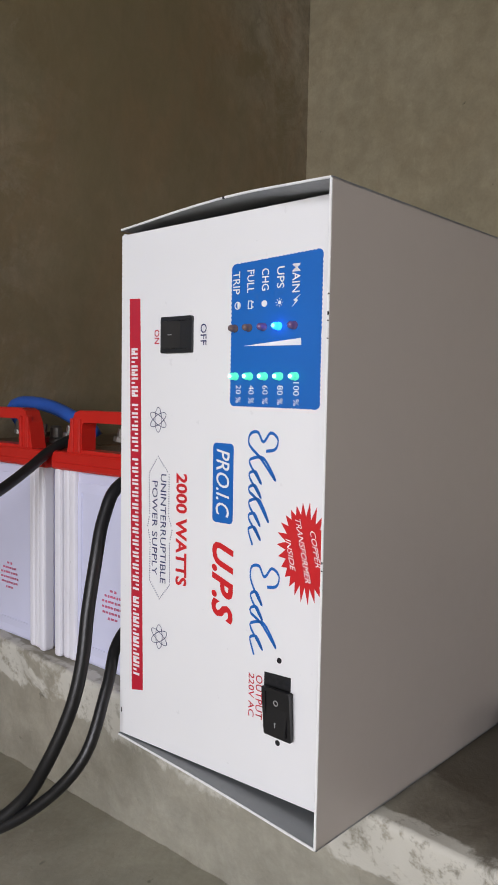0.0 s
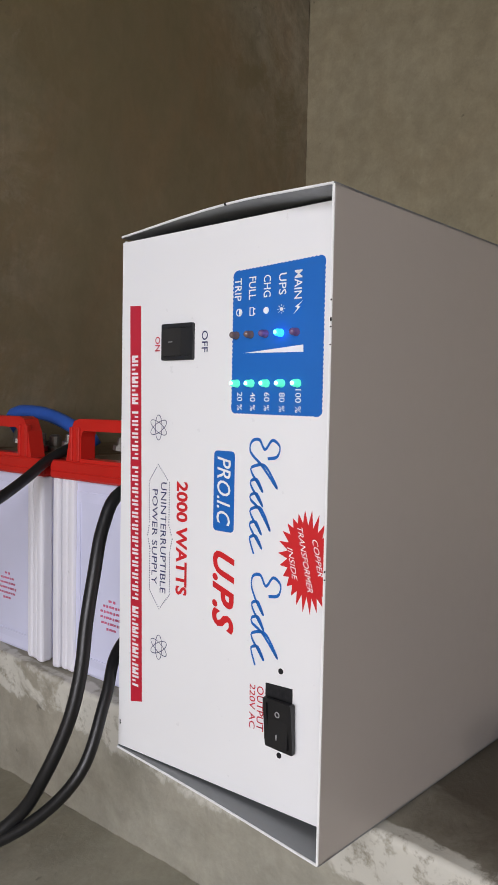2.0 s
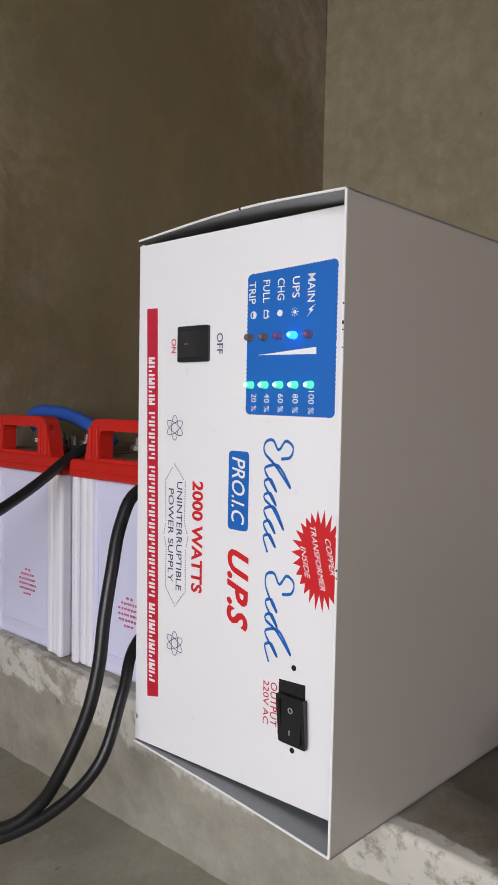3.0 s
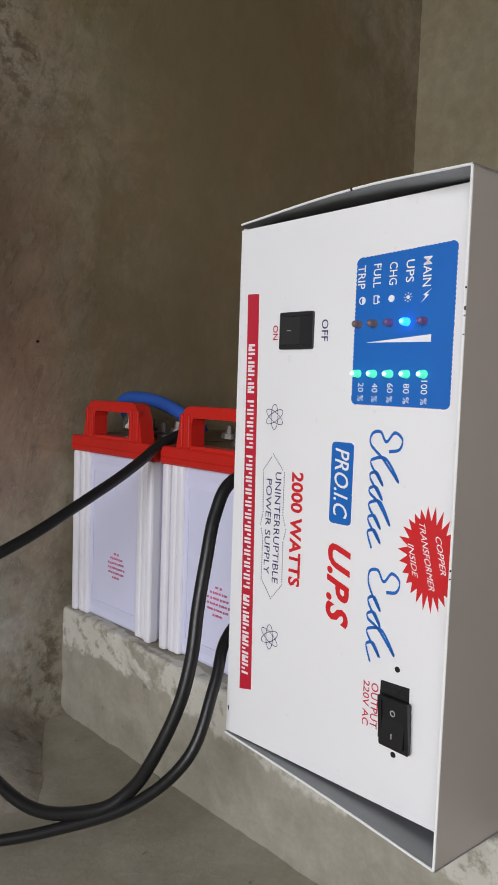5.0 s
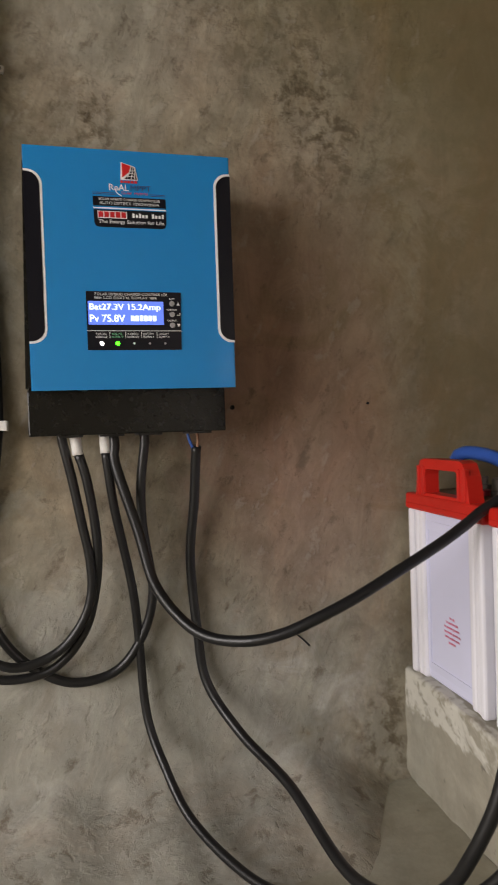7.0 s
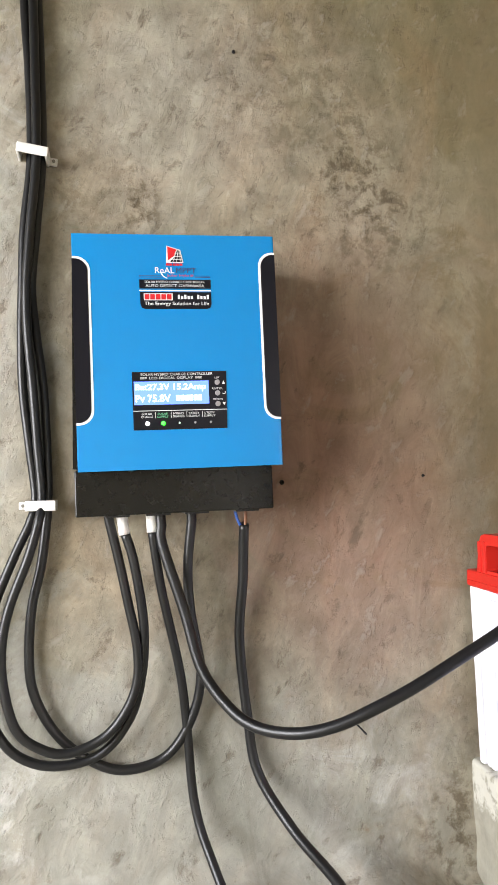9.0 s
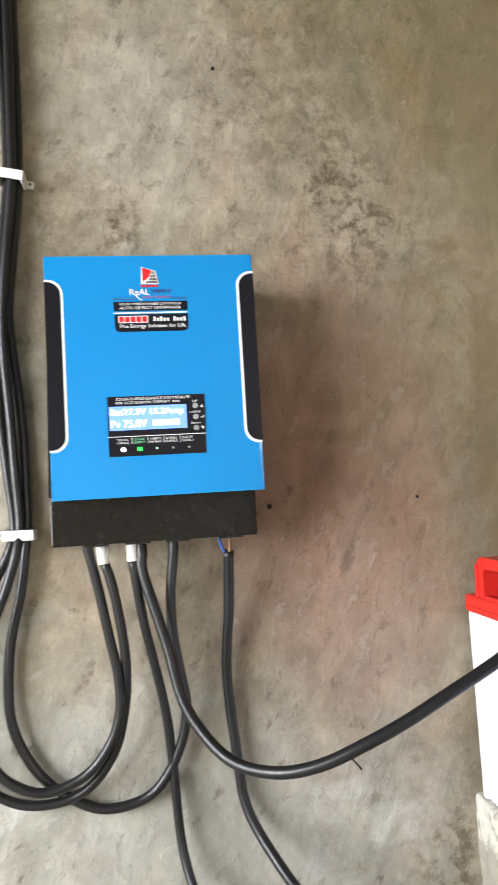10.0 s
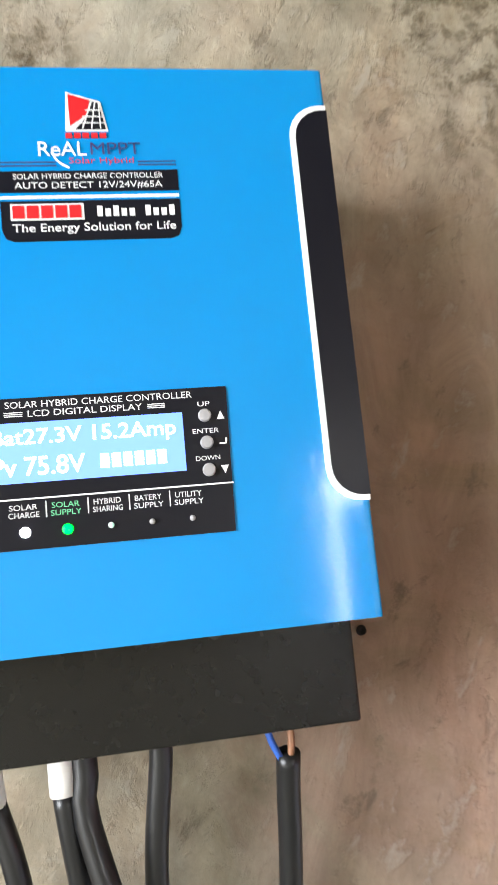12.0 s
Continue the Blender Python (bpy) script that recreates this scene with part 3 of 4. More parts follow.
    part("washer", turned([(0.013, H + 0.0205), (0.013, H + 0.026)], Matrix.Translation((0.038, -W / 2 - 0.012, 0))), M_CAP, b, "pink terminal washer")
    # worn round stamp of unreadable lines
    for k, w in enumerate((0.012, 0.026, 0.033, 0.035, 0.031, 0.016)):
        z = 0.0685 + 0.0135 - k * 0.0055
        n = max(2, int(w / 0.0042))
        for q in range(n):
            c = -W * 0.53 - w / 2 + (q + 0.5) * w / n + 0.0006 * ((k * 7 + q * 3) % 3 - 1)
            wd = w / n * (0.45 + 0.20 * ((k * 2 + q) % 3))
            part("stamp_bar", box(0.0052, 0.0056, c - wd / 2, c + wd / 2, z - 0.0010 - 0.0004 * ((k + q * 2) % 3 == 0), z + 0.0010), M_PRINT_PINK, b, "faded red stamp mark" if k + q == 0 else "")
    return b


battery(pose(-0.2755, -0.010, LEDGE_Z, 0, 0, -3.0), "white plastic lead-acid battery with red handled lid, against the wall")
battery(pose(-0.283, -0.184, LEDGE_Z, 0, 0, -3.5), "white plastic lead-acid battery with red lid, beside the power unit")

# ---- power supply unit standing on its end ----
UW, UH, UD = 0.2025, 0.396, 0.40
ups = thing("power_supply_unit", pose(-0.3665, -0.3675, LEDGE_Z + 0.002, 0, 0, -98.86),
            "white enamelled steel power supply unit standing on end on the ledge", "power supply")
T = 0.0014


def bow(u):
    """A slack bend with its crest past the middle."""
    return (math.sin(math.pi / 2 * (u / 0.56 if u < 0.56 else (1 - u) / 0.44))) ** 1.25


def bent_plate(z, sag, t):
    """An end plate of the cover whose free front edge is slightly bowed."""
    bm = bmesh.new()
    rows = []
    for i in range(25):
        u = i / 24
        x = u * UW
        lift = sag * bow(u)
        rows.append([[bm.verts.new((x, y, z + lift * (1 - y / 0.08 if y < 0.08 else 0) + dz)) for y in (0.0, 0.004, 0.02, 0.05, 0.08, UD)] for dz in (0, t)])
    n = 6
    for a, b in zip(rows, rows[1:]):
        for j in range(n - 1):
            bm.faces.new((a[0][j], a[0][j + 1], b[0][j + 1], b[0][j]))
            bm.faces.new((a[1][j], b[1][j], b[1][j + 1], a[1][j + 1]))
        bm.faces.new((a[0][0], b[0][0], b[1][0], a[1][0]))
        bm.faces.new((a[0][-1], a[1][-1], b[1][-1], b[0][-1]))
    for r in (rows[0], rows[-1]):
        for j in range(n - 1):
            bm.faces.new((r[0][j], r[1][j], r[1][j + 1], r[0][j + 1]))
    bmesh.ops.recalc_face_normals(bm, faces=bm.faces[:])
    return bm


part("cover_side", box(UW - T, UW, 0.0, UD, 0.0, UH, 0.0005, segs=1), M_COVER_SHADED, ups, "enamelled cover, its shade put into the grey, with fine edge chips")
part("cover_end", bent_plate(UH - T, 0.0040, T), M_BARE, ups, "grey inner face of the bent cover end")
part("cover_end", bent_plate(0.0, 0.0016, T), M_BARE, ups, "grey inner face of the bent cover end")
part("cover_edge", tube([(UW * u, -0.0003, UH - 0.0006 + 0.0040 * bow(u)) for u in (0.005, 0.15, 0.3, 0.42, 0.52, 0.6, 0.7, 0.85, 0.995)], 0.0008, 8, 0.01), M_EDGE, ups, "white folded edge")
part("cover_edge", tube([(0.001, -0.0003, 0.0008), (UW * 0.5, -0.0003, 0.0020), (UW - 0.001, -0.0003, 0.0008)], 0.0008, 8, 0.01), M_EDGE, ups, "white folded edge")
part("cover_edge", tube([(UW - 0.0008, -0.0003, 0.001), (UW - 0.0006, -0.0003, UH * 0.5), (UW - 0.0008, -0.0003, UH - 0.001)], 0.0008, 8, 0.01), M_EDGE, ups, "white folded edge")
part("base_plate", box(0.0, T, 0.003, UD, 0.003, UH - 0.003), M_STEEL, ups)
part("back_plate", box(T, UW - T, UD - 0.004, UD - 0.002, 0.002, UH - 0.002), M_STEEL, ups)
for z, h in ((0.330, 0.0009), (0.3185, 0.0020), (0.3150, 0.0008), (0.305, 0.0006), (0.175, 0.0012), (0.1705, 0.0007)):
    part("chip", box(UW - 0.0004, UW + 0.00025, -0.0013, -0.0006, z, z + h), M_HOLE, ups, "dark chip in the enamel edge")
part("chip", box(UW * 0.56, UW * 0.568, -0.0012, 0.0, UH + 0.0026, UH + 0.0042), M_HOLE, ups, "dark chip in the enamel edge")

# the front panel leans back from the base plate towards the cover
PW = 0.1990
panel = part("front_panel", slab([(0.0, 0.0020), (PW, 0.0078), (PW, UH - 0.0022), (0.0, UH - 0.0045)], 0.0, 0.0012), M_STEEL, ups, "white printed steel front panel",
             m=Matrix.Translation((0.0, 0.0012, 0)) @ pose(0, 0, 0, 0, 0, 6.2))
part("panel_return", box(0.0, 0.0012, 0.0012, 0.02, 0.003, UH - 0.007), M_STEEL, panel)
Y1, Y2, Y3 = -0.0003, -0.0006, -0.0009  # layers of print


def print_slab(name, pts, material, y, label="", parent=panel):
    return part(name, slab(pts, y, 0.0002), material, parent, label)


def down(body, s0, s1, z_top, z_bot, material, y=Y1, shear=0.0, bold=0.0, lean=0.0, parent=panel, label=""):
    """Lettering that reads downwards, its feet towards s0."""
    writing(body, (s0, z_top), (lean, z_bot - z_top), (s1 - s0, 0), material, parent, y, shear, bold, label=label)


# red band with a row of plain white letter blocks
print_slab("red_band", [(0.0090, 0.3432), (0.0205, 0.3428), (0.0262, 0.0432), (0.0140, 0.0405)], M_PRINT_RED, Y1, "red printed band with white blocks")
z, k = 0.3060, 0
for count in (5, 4, 11, 8):
    for q in range(count):
        w = 0.0082 if (k * 5 + q) % 4 else 0.0052
        f0 = (0.3432 - z) / 0.300
        s = 0.0110 + 0.0052 * f0
        low = 0.0031 * ((k + q) % 2)
        for a, b2 in (((0.0, 0.0017), (0.0, 0.0066)), ((w - 0.0017, w), (0.0, 0.0066)), ((w / 2 - 0.0007, w / 2 + 0.0007), (low, low + 0.0035))):
            print_slab("letter_block", [(s + b2[0], z - a[0]), (s + b2[1], z - a[0]), (s + b2[1], z - a[1]), (s + b2[0], z - a[1])], M_PRINT_WHITE, Y2)
        z -= w + 0.00115
        k += 1
    z -= 0.0042

# the loose-tongued script, drawn as a plain blue pen stroke
def flourish(z0, z1, peaks, s_base, tall):
    pts = []
    n = len(peaks)
    dz = (z1 - z0) / (n + 1.6)
    pts += [(s_base + 0.60 * tall, z0 + dz * 1.2), (s_base + 0.92 * tall, z0 + dz * 1.0), (s_base + tall, z0 + dz * 0.3), (s_base + 0.75 * tall, z0 - dz * 0.1),
            (s_base + 0.5 * tall, z0 + dz * 0.55), (s_base + 0.3 * tall, z0 - dz * 0.1), (s_base + 0.04 * tall, z0 + 0.05 * dz), (s_base, z0 + dz * 0.8)]
    zc = z0 + dz * 1.3
    for h in peaks:
        pts += [(s_base + 0.45 * h, zc + dz * 0.45), (s_base + h, zc + dz * 0.80 + (0.004 if h < 0.014 else 0.010) * -1), (s_base + 0.55 * h, zc + dz * 0.42), (s_base + 0.06 * h, zc + dz * 0.55), (s_base + 0.001, zc + dz * 0.9)]
        zc += dz
    pts.append((s_base + 0.004, zc + dz * 0.7))
    return pts


part("script_stroke", strip(flourish(0.2470, 0.1760, (0.022, 0.0105, 0.0105, 0.017, 0.010, 0.0105), 0.1270, 0.0235), 0.0009, 0.0021), M_PRINT_BLUE, panel,
     "blue pen-like brand flourish", m=Matrix.Translation((0, Y1, 0)))
part("script_stroke", strip(flourish(0.1580, 0.1020, (0.010, 0.0105, 0.022, 0.011), 0.1300, 0.0235), 0.0009, 0.0021), M_PRINT_BLUE, panel,
     "blue pen-like brand flourish", m=Matrix.Translation((0, Y1, 0)))

print_slab("blue_tag", rounded(0.0952, 0.1135, 0.1838, 0.2390, 0.003), M_PRINT_BLUE, Y1, "blue rounded tag")
down("PRO.I.C", 0.0985, 0.1105, 0.2350, 0.1880, M_PRINT_WHITE, Y2, 0.25, 0.01)
down("U.P.S", 0.0955, 0.1150, 0.1700, 0.1140, M_PRINT_STAR, Y1, 0.35, 0.035)
down("2000 WATTS", 0.0600, 0.0710, 0.2148, 0.1325, M_PRINT_STAR, Y1, 0.0, 0.03)
down("UNINTERRUPTIBLE", 0.0440, 0.0498, 0.2128, 0.1308, M_PRINT_NAVY, Y1, 0.0, 0.0)
down("POWER SUPPLY", 0.0352, 0.0408, 0.2070, 0.1360, M_PRINT_NAVY, Y1, 0.0, 0.0)
# dotted lozenge
hexa = [(0.0410, 0.2256), (0.0525, 0.2130), (0.0525, 0.1820), (0.0560, 0.1721), (0.0535, 0.1620), (0.0540, 0.1310), (0.0434, 0.1184), (0.0330, 0.1310), (0.0330, 0.1620), (0.0304, 0.1721), (0.0325, 0.1820), (0.0315, 0.2130)]
for (a0, b0), (a1, b1) in zip(hexa, hexa[1:] + hexa[:1]):
    d = math.hypot(a1 - a0, b1 - b0)
    for q in range(int(d / 0.0018)):
        t = q * 0.0018 / d
        s, zz = a0 + (a1 - a0) * t, b0 + (b1 - b0) * t
        print_slab("dot", [(s - 0.0003, zz - 0.0004), (s + 0.0003, zz - 0.0004), (s + 0.0003, zz + 0.0004), (s - 0.0003, zz + 0.0004)], M_PRINT_NAVY, Y1)
# ringed emblems
for cs, cz in ((0.0408, 0.2528), (0.0436, 0.0894)):
    for a in (0, 60, 120):
        c, s_ = math.cos(radians(a)), math.sin(radians(a))
        pts = [(cs + 0.0092 * math.cos(t) * s_ + 0.0034 * math.sin(t) * c, cz + 0.0092 * math.cos(t) * c - 0.0034 * math.sin(t) * s_) for t in [2 * math.pi * i / 24 for i in range(25)]]
        part("emblem_orbit", strip(pts, 0.0005), M_PRINT_NAVY, panel, m=Matrix.Translation((0, Y1, 0)))

# red star
pts = []
for i in range(52):
    a = 2 * math.pi * i / 52
    k = 1.0 if i % 2 == 0 else 0.74
    k *= 1 + 0.05 * math.sin(i * 2.7)
    pts.append((min(0.1895, 0.1735 + 0.0215 * k * math.cos(a)), 0.1735 + 0.0315 * k * math.sin(a) - 0.12 * 0.02 * math.cos(a)))
print_slab("star_burst", pts, M_PRINT_STAR, Y1, "red star-shaped print")
down("COPPER", 0.1768, 0.1808, 0.1880, 0.1655, M_PRINT_WHITE, Y2, 0.2, 0.0, 0.0050)
down("TRANSFORMER", 0.1652, 0.1694, 0.1945, 0.1545, M_PRINT_WHITE, Y2, 0.2, 0.0, 0.0092)
down("INSIDE", 0.1582, 0.1622, 0.1805, 0.1605, M_PRINT_WHITE, Y2, 0.2, 0.0, 0.0045)

# blue indicator field with a perforated edge
out = []
x0, x1, z0, z1 = 0.1095, 0.1818, 0.2645, 0.3590
base = rounded(x0, x1, z0, z1, 0.004, 4)
for (a0, b0), (a1, b1) in zip(base, base[1:] + base[:1]):
    d = math.hypot(a1 - a0, b1 - b0)
    n = max(1, int(d / 0.0014))
    for q in range(n):
        t = q / n
        nx, nz = (b1 - b0) / d, -(a1 - a0) / d
        out.append((a0 + (a1 - a0) * t - nx * 0.0005 * (q % 2), b0 + (b1 - b0) * t - nz * 0.0005 * (q % 2)))
out = [(a, b + 0.0034 * (a - x0) / (x1 - x0) * (1 if b > 0.31 else -0.2)) for a, b in out]
field = print_slab("indicator_field", out, M_PRINT_BLUE, Y1, "blue indicator field with perforated edge")
LED_S = (0.1614, 0.1494, 0.1373, 0.1252, 0.1132)
for s, word, w in zip(LED_S, ("MAIN", "UPS", "CHG", "FULL", "TRIP"), (0.0178, 0.0135, 0.0142, 0.0148, 0.0150)):
    top = 0.3548 if word == "MAIN" else 0.3540
    down(word, s - 0.0020, s + 0.0038, top, top - w, M_PRINT_WHITE, Y2, 0.0, 0.008, parent=field)
for s, word, w in zip((0.1640, 0.1515, 0.1395, 0.1280, 0.1170), ("100 %", "80 %", "60 %", "40 %", "20 %"), (0.0148, 0.0125, 0.0122, 0.0122, 0.0120)):
    down(word, s - 0.0022, s + 0.0022, 0.2788 + (0.0020 if w > 0.014 else 0), 0.2788 - w + (0.0020 if w > 0.014 else 0), M_PRINT_WHITE, Y2, 0.0, 0.0, parent=field)
print_slab("level_wedge", [(0.1668, 0.3085), (0.1670, 0.3040), (0.1196, 0.3046)], M_PRINT_WHITE, Y2, "white rising wedge", field)


def disc(cs, cz, r, n=16, k=1.0):
    return [(cs + r * k * math.cos(2 * math.pi * i / n), cz + r * math.sin(2 * math.pi * i / n)) for i in range(n)]


ic = 0.3315
print_slab("icon", [(0.1592, ic - 0.0036), (0.1640, ic + 0.0006), (0.1624, ic + 0.0012), (0.1656, ic + 0.0040), (0.1602, ic + 0.0008), (0.1620, ic - 0.0002)], M_PRINT_WHITE, Y2, "", field)
print_slab("icon", disc(0.1496, ic, 0.0012), M_PRINT_WHITE, Y2, "", field)
for a in range(0, 360, 45):
    c, s_ = math.cos(radians(a)), math.sin(radians(a))
    part("icon_ray", strip([(0.1496 + 0.0018 * c, ic + 0.0018 * s_), (0.1496 + 0.0030 * c, ic + 0.0030 * s_)], 0.0004), M_PRINT_WHITE, field, m=Matrix.Translation((0, Y2, 0)))
print_slab("icon", disc(0.1375, ic, 0.0022), M_PRINT_WHITE, Y2, "", field)
for dz in (-0.0016, 0.0016):
    print_slab("icon", [(0.1275, ic + dz - 0.0005), (0.1286, ic + dz - 0.0005), (0.1286, ic + dz + 0.0005), (0.1275, ic + dz + 0.0005)], M_PRINT_WHITE, Y2, "", field)
part("icon", ring(rounded(0.1240, 0.1275, ic - 0.0028, ic + 0.0028, 0.0004, 2), rounded(0.1246, 0.1269, ic - 0.0022, ic + 0.0022, 0.0003, 2), Y2, 0.0), M_PRINT_WHITE, field)
part("icon", ring(disc(0.1152, ic, 0.0026), disc(0.1152, ic, 0.0020), Y2, 0.0), M_PRINT_WHITE, field)
print_slab("icon", [(0.1152 + 0.0022 * math.cos(t), ic + 0.0022 * math.sin(t)) for t in [math.pi * i / 8 - math.pi / 2 for i in range(9)]], M_PRINT_WHITE, Y2, "", field)


def led(s, z, body, core, label, r=0.0024):
    prof = [(r * 1.12, 0.0), (r * 1.12, 0.0010), (r, 0.0011), (r, 0.0042), (r * 0.86, 0.0056), (r * 0.5, 0.0065), (0.0002, 0.0068)]
    ob = part("lamp", turned(prof, Matrix.Translation((s, 0, z)) @ pose(0, 0, 0, 90, 0, 0), 14), body, field, label, True)
    if core:
        part("lamp_core", turned([(0.0001, 0.0060), (0.0013, 0.0063), (0.0013, 0.0069), (0.0001, 0.0073)], Matrix.Translation((s, 0, z)) @ pose(0, 0, 0, 90, 0, 0), 8), core, ob)


for k, s in enumerate(LED_S):
    if k == 1:
        led(s, 0.3165, M_LED_BLUE, M_LED_CORE_BLUE, "lit blue indicator lamp")
    else:
        led(s, 0.3165, M_LED_PURPLE if k in (0, 2) else M_LED_OFF, None, "unlit smoky indicator lamp")
for k, s in enumerate((0.1632, 0.1510, 0.1388, 0.1265, 0.1143)):
    led(s, 0.2846, M_LED_GREEN, M_LED_CORE, "lit cyan-green indicator lamp")

# mains rocker switch
def rocker(parent, w, h, m, label):
    """A rocker switch, w across and h high, front towards -y."""
    sw = part("switch", ring(rounded(0, w, 0, h, 0.0012, 2), rounded(0.0028, w - 0.0028, 0.0028, h - 0.0028, 0.0006, 2), -0.0022, 0.0), M_BLACK, parent, label, m=m)
    bm = bmesh.new()
    a0, a1, b0, b1 = 0.0032, w - 0.0032, 0.0032, h - 0.0032
    mid = (a0 + a1) / 2
    prof = [(a0, -0.0042), (mid - 0.002, -0.0022), (mid + 0.003, -0.0014), (a1, -0.0012), (a1, -0.0003), (a0, -0.0003)]
    lo = [bm.verts.new((x, y, b0)) for x, y in prof]
    hi = [bm.verts.new((x, y, b1)) for x, y in prof]
    bm.faces.new(lo)
    bm.faces.new(hi[::-1])
    for i in range(len(prof)):
        j = (i + 1) % len(prof)
        bm.faces.new((lo[i], hi[i], hi[j], lo[j]))
    bmesh.ops.recalc_face_normals(bm, faces=bm.faces[:])
    part("rocker", bm, M_BLACK, sw)
    part("switch_well", box(0.0024, w - 0.0024, -0.0006, -0.0001, 0.0024, h - 0.0024), M_HOLE, sw)
    return sw


sw = rocker(panel, 0.0308, 0.0260, Matrix.Translation((0.0444, 0, 0.3014)), "black rocker switch")
part("mark", box(0.0085, 0.0120, -0.0036, -0.0030, 0.0127, 0.0132), M_GREY_MARK, sw)
down("ON", 0.0362, 0.0412, 0.3190, 0.3084, M_PRINT_RED, Y1, 0, 0.01)
down("OFF", 0.0820, 0.0876, 0.3212, 0.3065, M_PRINT_NAVY, Y1, 0, 0.005)

# output cut-out with its switch hanging loose
print_slab("cut_out", [(0.1432, 0.0888), (0.1645, 0.0898), (0.1648, 0.0510), (0.1428, 0.0510)], M_HOLE, Y1, "dark empty cut-out")
loose = rocker(panel, 0.0330, 0.0236, Matrix.Translation((0.1690, -0.0026, 0.0490)) @ pose(0, 0, 0, 4, -1.5, -5) @ pose(0, 0, 0, 0, -90, 0), "loose black rocker switch hanging from its cut-out")
part("switch_body", box(0.002, 0.031, 0.0, 0.010, 0.002, 0.0216, 0.001), M_BLACK, loose)
part("mark", ring(disc(0.0235, 0.0122, 0.0020), disc(0.0235, 0.0122, 0.0014), -0.00165, -0.0012), M_GREY_MARK, loose)
part("mark", slab([(0.0075, 0.0119), (0.0108, 0.0119), (0.0108, 0.0125), (0.0075, 0.0125)], -0.0037, -0.0028), M_GREY_MARK, loose)
down("OUTPUT", 0.1362, 0.1418, 0.0850, 0.0550, M_PRINT_RED, Y1, 0, 0.005)
down("220V AC", 0.1300, 0.1348, 0.0848, 0.0548, M_PRINT_RED, Y1, 0, 0.005)
for zc in (0.0991, 0.0434):
    print_slab("screw_hole", disc(0.1550, zc, 0.0019), M_HOLE, Y1, "dark screw hole")
print_slab("screw_hole", [(0.0016, 0.0190), (0.0024, 0.0190), (0.0024, 0.0225), (0.0016, 0.0225)], M_HOLE, Y1)

# ---- solar charge controller on the wall ----
CX, CZ = -0.6045, 0.4705
SHIFT = 0.0023  # the housing hangs a little askew
ctl = thing("charge_controller", pose(CX + SHIFT, -0.001, 0.428, 0, 0, -1.5), "blue and black wall-mounted solar charge controller with lit display", "charge controller")
HB = 0.428  # base height


def cz(z):
    return z - HB


def cx(x):
    return x - CX


YP = -0.0890
part("body", box(cx(-0.7025), cx(-0.5165), -0.0780, 0.002, cz(0.472), cz(0.692), 0.002), M_BLACKPAINT, ctl, "black powder-coated housing")
# folded blue front with flared rims
fx0, fx1, fz0, fz1 = cx(-0.7020), cx(-0.5072), cz(0.4705), cz(0.6965)
bm = bmesh.new()
prof = [(fx0, -0.0796), (fx0, YP + 0.0004), (fx0 + 0.0004, YP), (fx1 - 0.0030, YP), (fx1 - 0.0010, YP + 0.0002), (fx1 - 0.0002, YP + 0.0007), (fx1, YP + 0.0014), (fx1, -0.0796)]
lo = [bm.verts.new((x, y, fz0)) for x, y in prof]
hi = [bm.verts.new((x, y, fz1)) for x, y in prof]
for i in range(len(prof) - 1):
    bm.faces.new((lo[i], lo[i + 1], hi[i + 1], hi[i]))
bm.faces.new(lo[::-1])
bm.faces.new(hi)
bm.faces.new((lo[-1], lo[0], hi[0], hi[-1]))
bmesh.ops.recalc_face_normals(bm, faces=bm.faces[:])
front = part("front_plate", bm, M_BLUE, ctl, "glossy sky-blue front plate")
part("terminal_box", box(cx(-0.7070), cx(-0.5140), -0.0670, 0.002, 0.0, cz(0.4725), 0.0012), M_BLACKPAINT, ctl, "black terminal cover")
part("screw", turned([(0.0016, 0.0), (0.0016, 0.0014)], Matrix.Translation((cx(-0.5165), -0.035, cz(0.452))) @ pose(0, 0, 0, 0, 90, 0), 10), M_BLACKPAINT, ctl)
part("side_flange", slab([(cx(-0.7024), cz(0.690)), (cx(-0.7034), cz(0.690)), (cx(-0.7082), cz(0.474)), (cx(-0.7024), cz(0.474))], -0.066, -0.008), M_BLACKPAINT, ctl)

# black side grips edged in white
for side in (-1, 1):
    e = fx0 if side < 0 else fx1
    if side < 0:
        zt, zb = cz(0.6745), cz(0.5140)
    else:
        zt, zb = cz(0.6800), cz(0.5150)

    def grip(dx, dz, r):
        w = 0.0165 - dx
        pts = [(e, zt - dz)]
        for a in range(0, 91, 15):
            pts.append((e - side * (w - r + r * math.sin(radians(a))), zt - dz - r + r * math.cos(radians(a))))
        for a in range(0, 91, 15):
            pts.append((e - side * (w - r + r * math.cos(radians(a))), zb + dz + r - r * math.sin(radians(a))))
        pts.append((e, zb + dz))
        return pts
    part("grip_border", slab(grip(0, 0, 0.0135), YP - 0.0004, YP + 0.0005 if side < 0 else YP + 0.0026), M_PRINT_WHITE, front, "white rounded border")
    part("grip", slab([(x + side * 0.0002, z) for x, z in grip(0.0022, 0.0022, 0.0120)], YP - 0.0008, YP + 0.0006), M_PRINT_BLACK, front, "black rounded side inlay")
part("grip_fold", box(fx1 + 0.0001, fx1 + 0.0006, -0.086, -0.0796, cz(0.517), cz(0.678)), M_PRINT_BLACK, front)

F1, F2, F3 = YP - 0.0003, YP - 0.0006, YP - 0.0009


def fp(name, pts, material, y=F1, label="", parent=front):
    return part(name, slab([(cx(x), cz(z)) for x, z in pts], y, YP + 0.0002), material, parent, label)


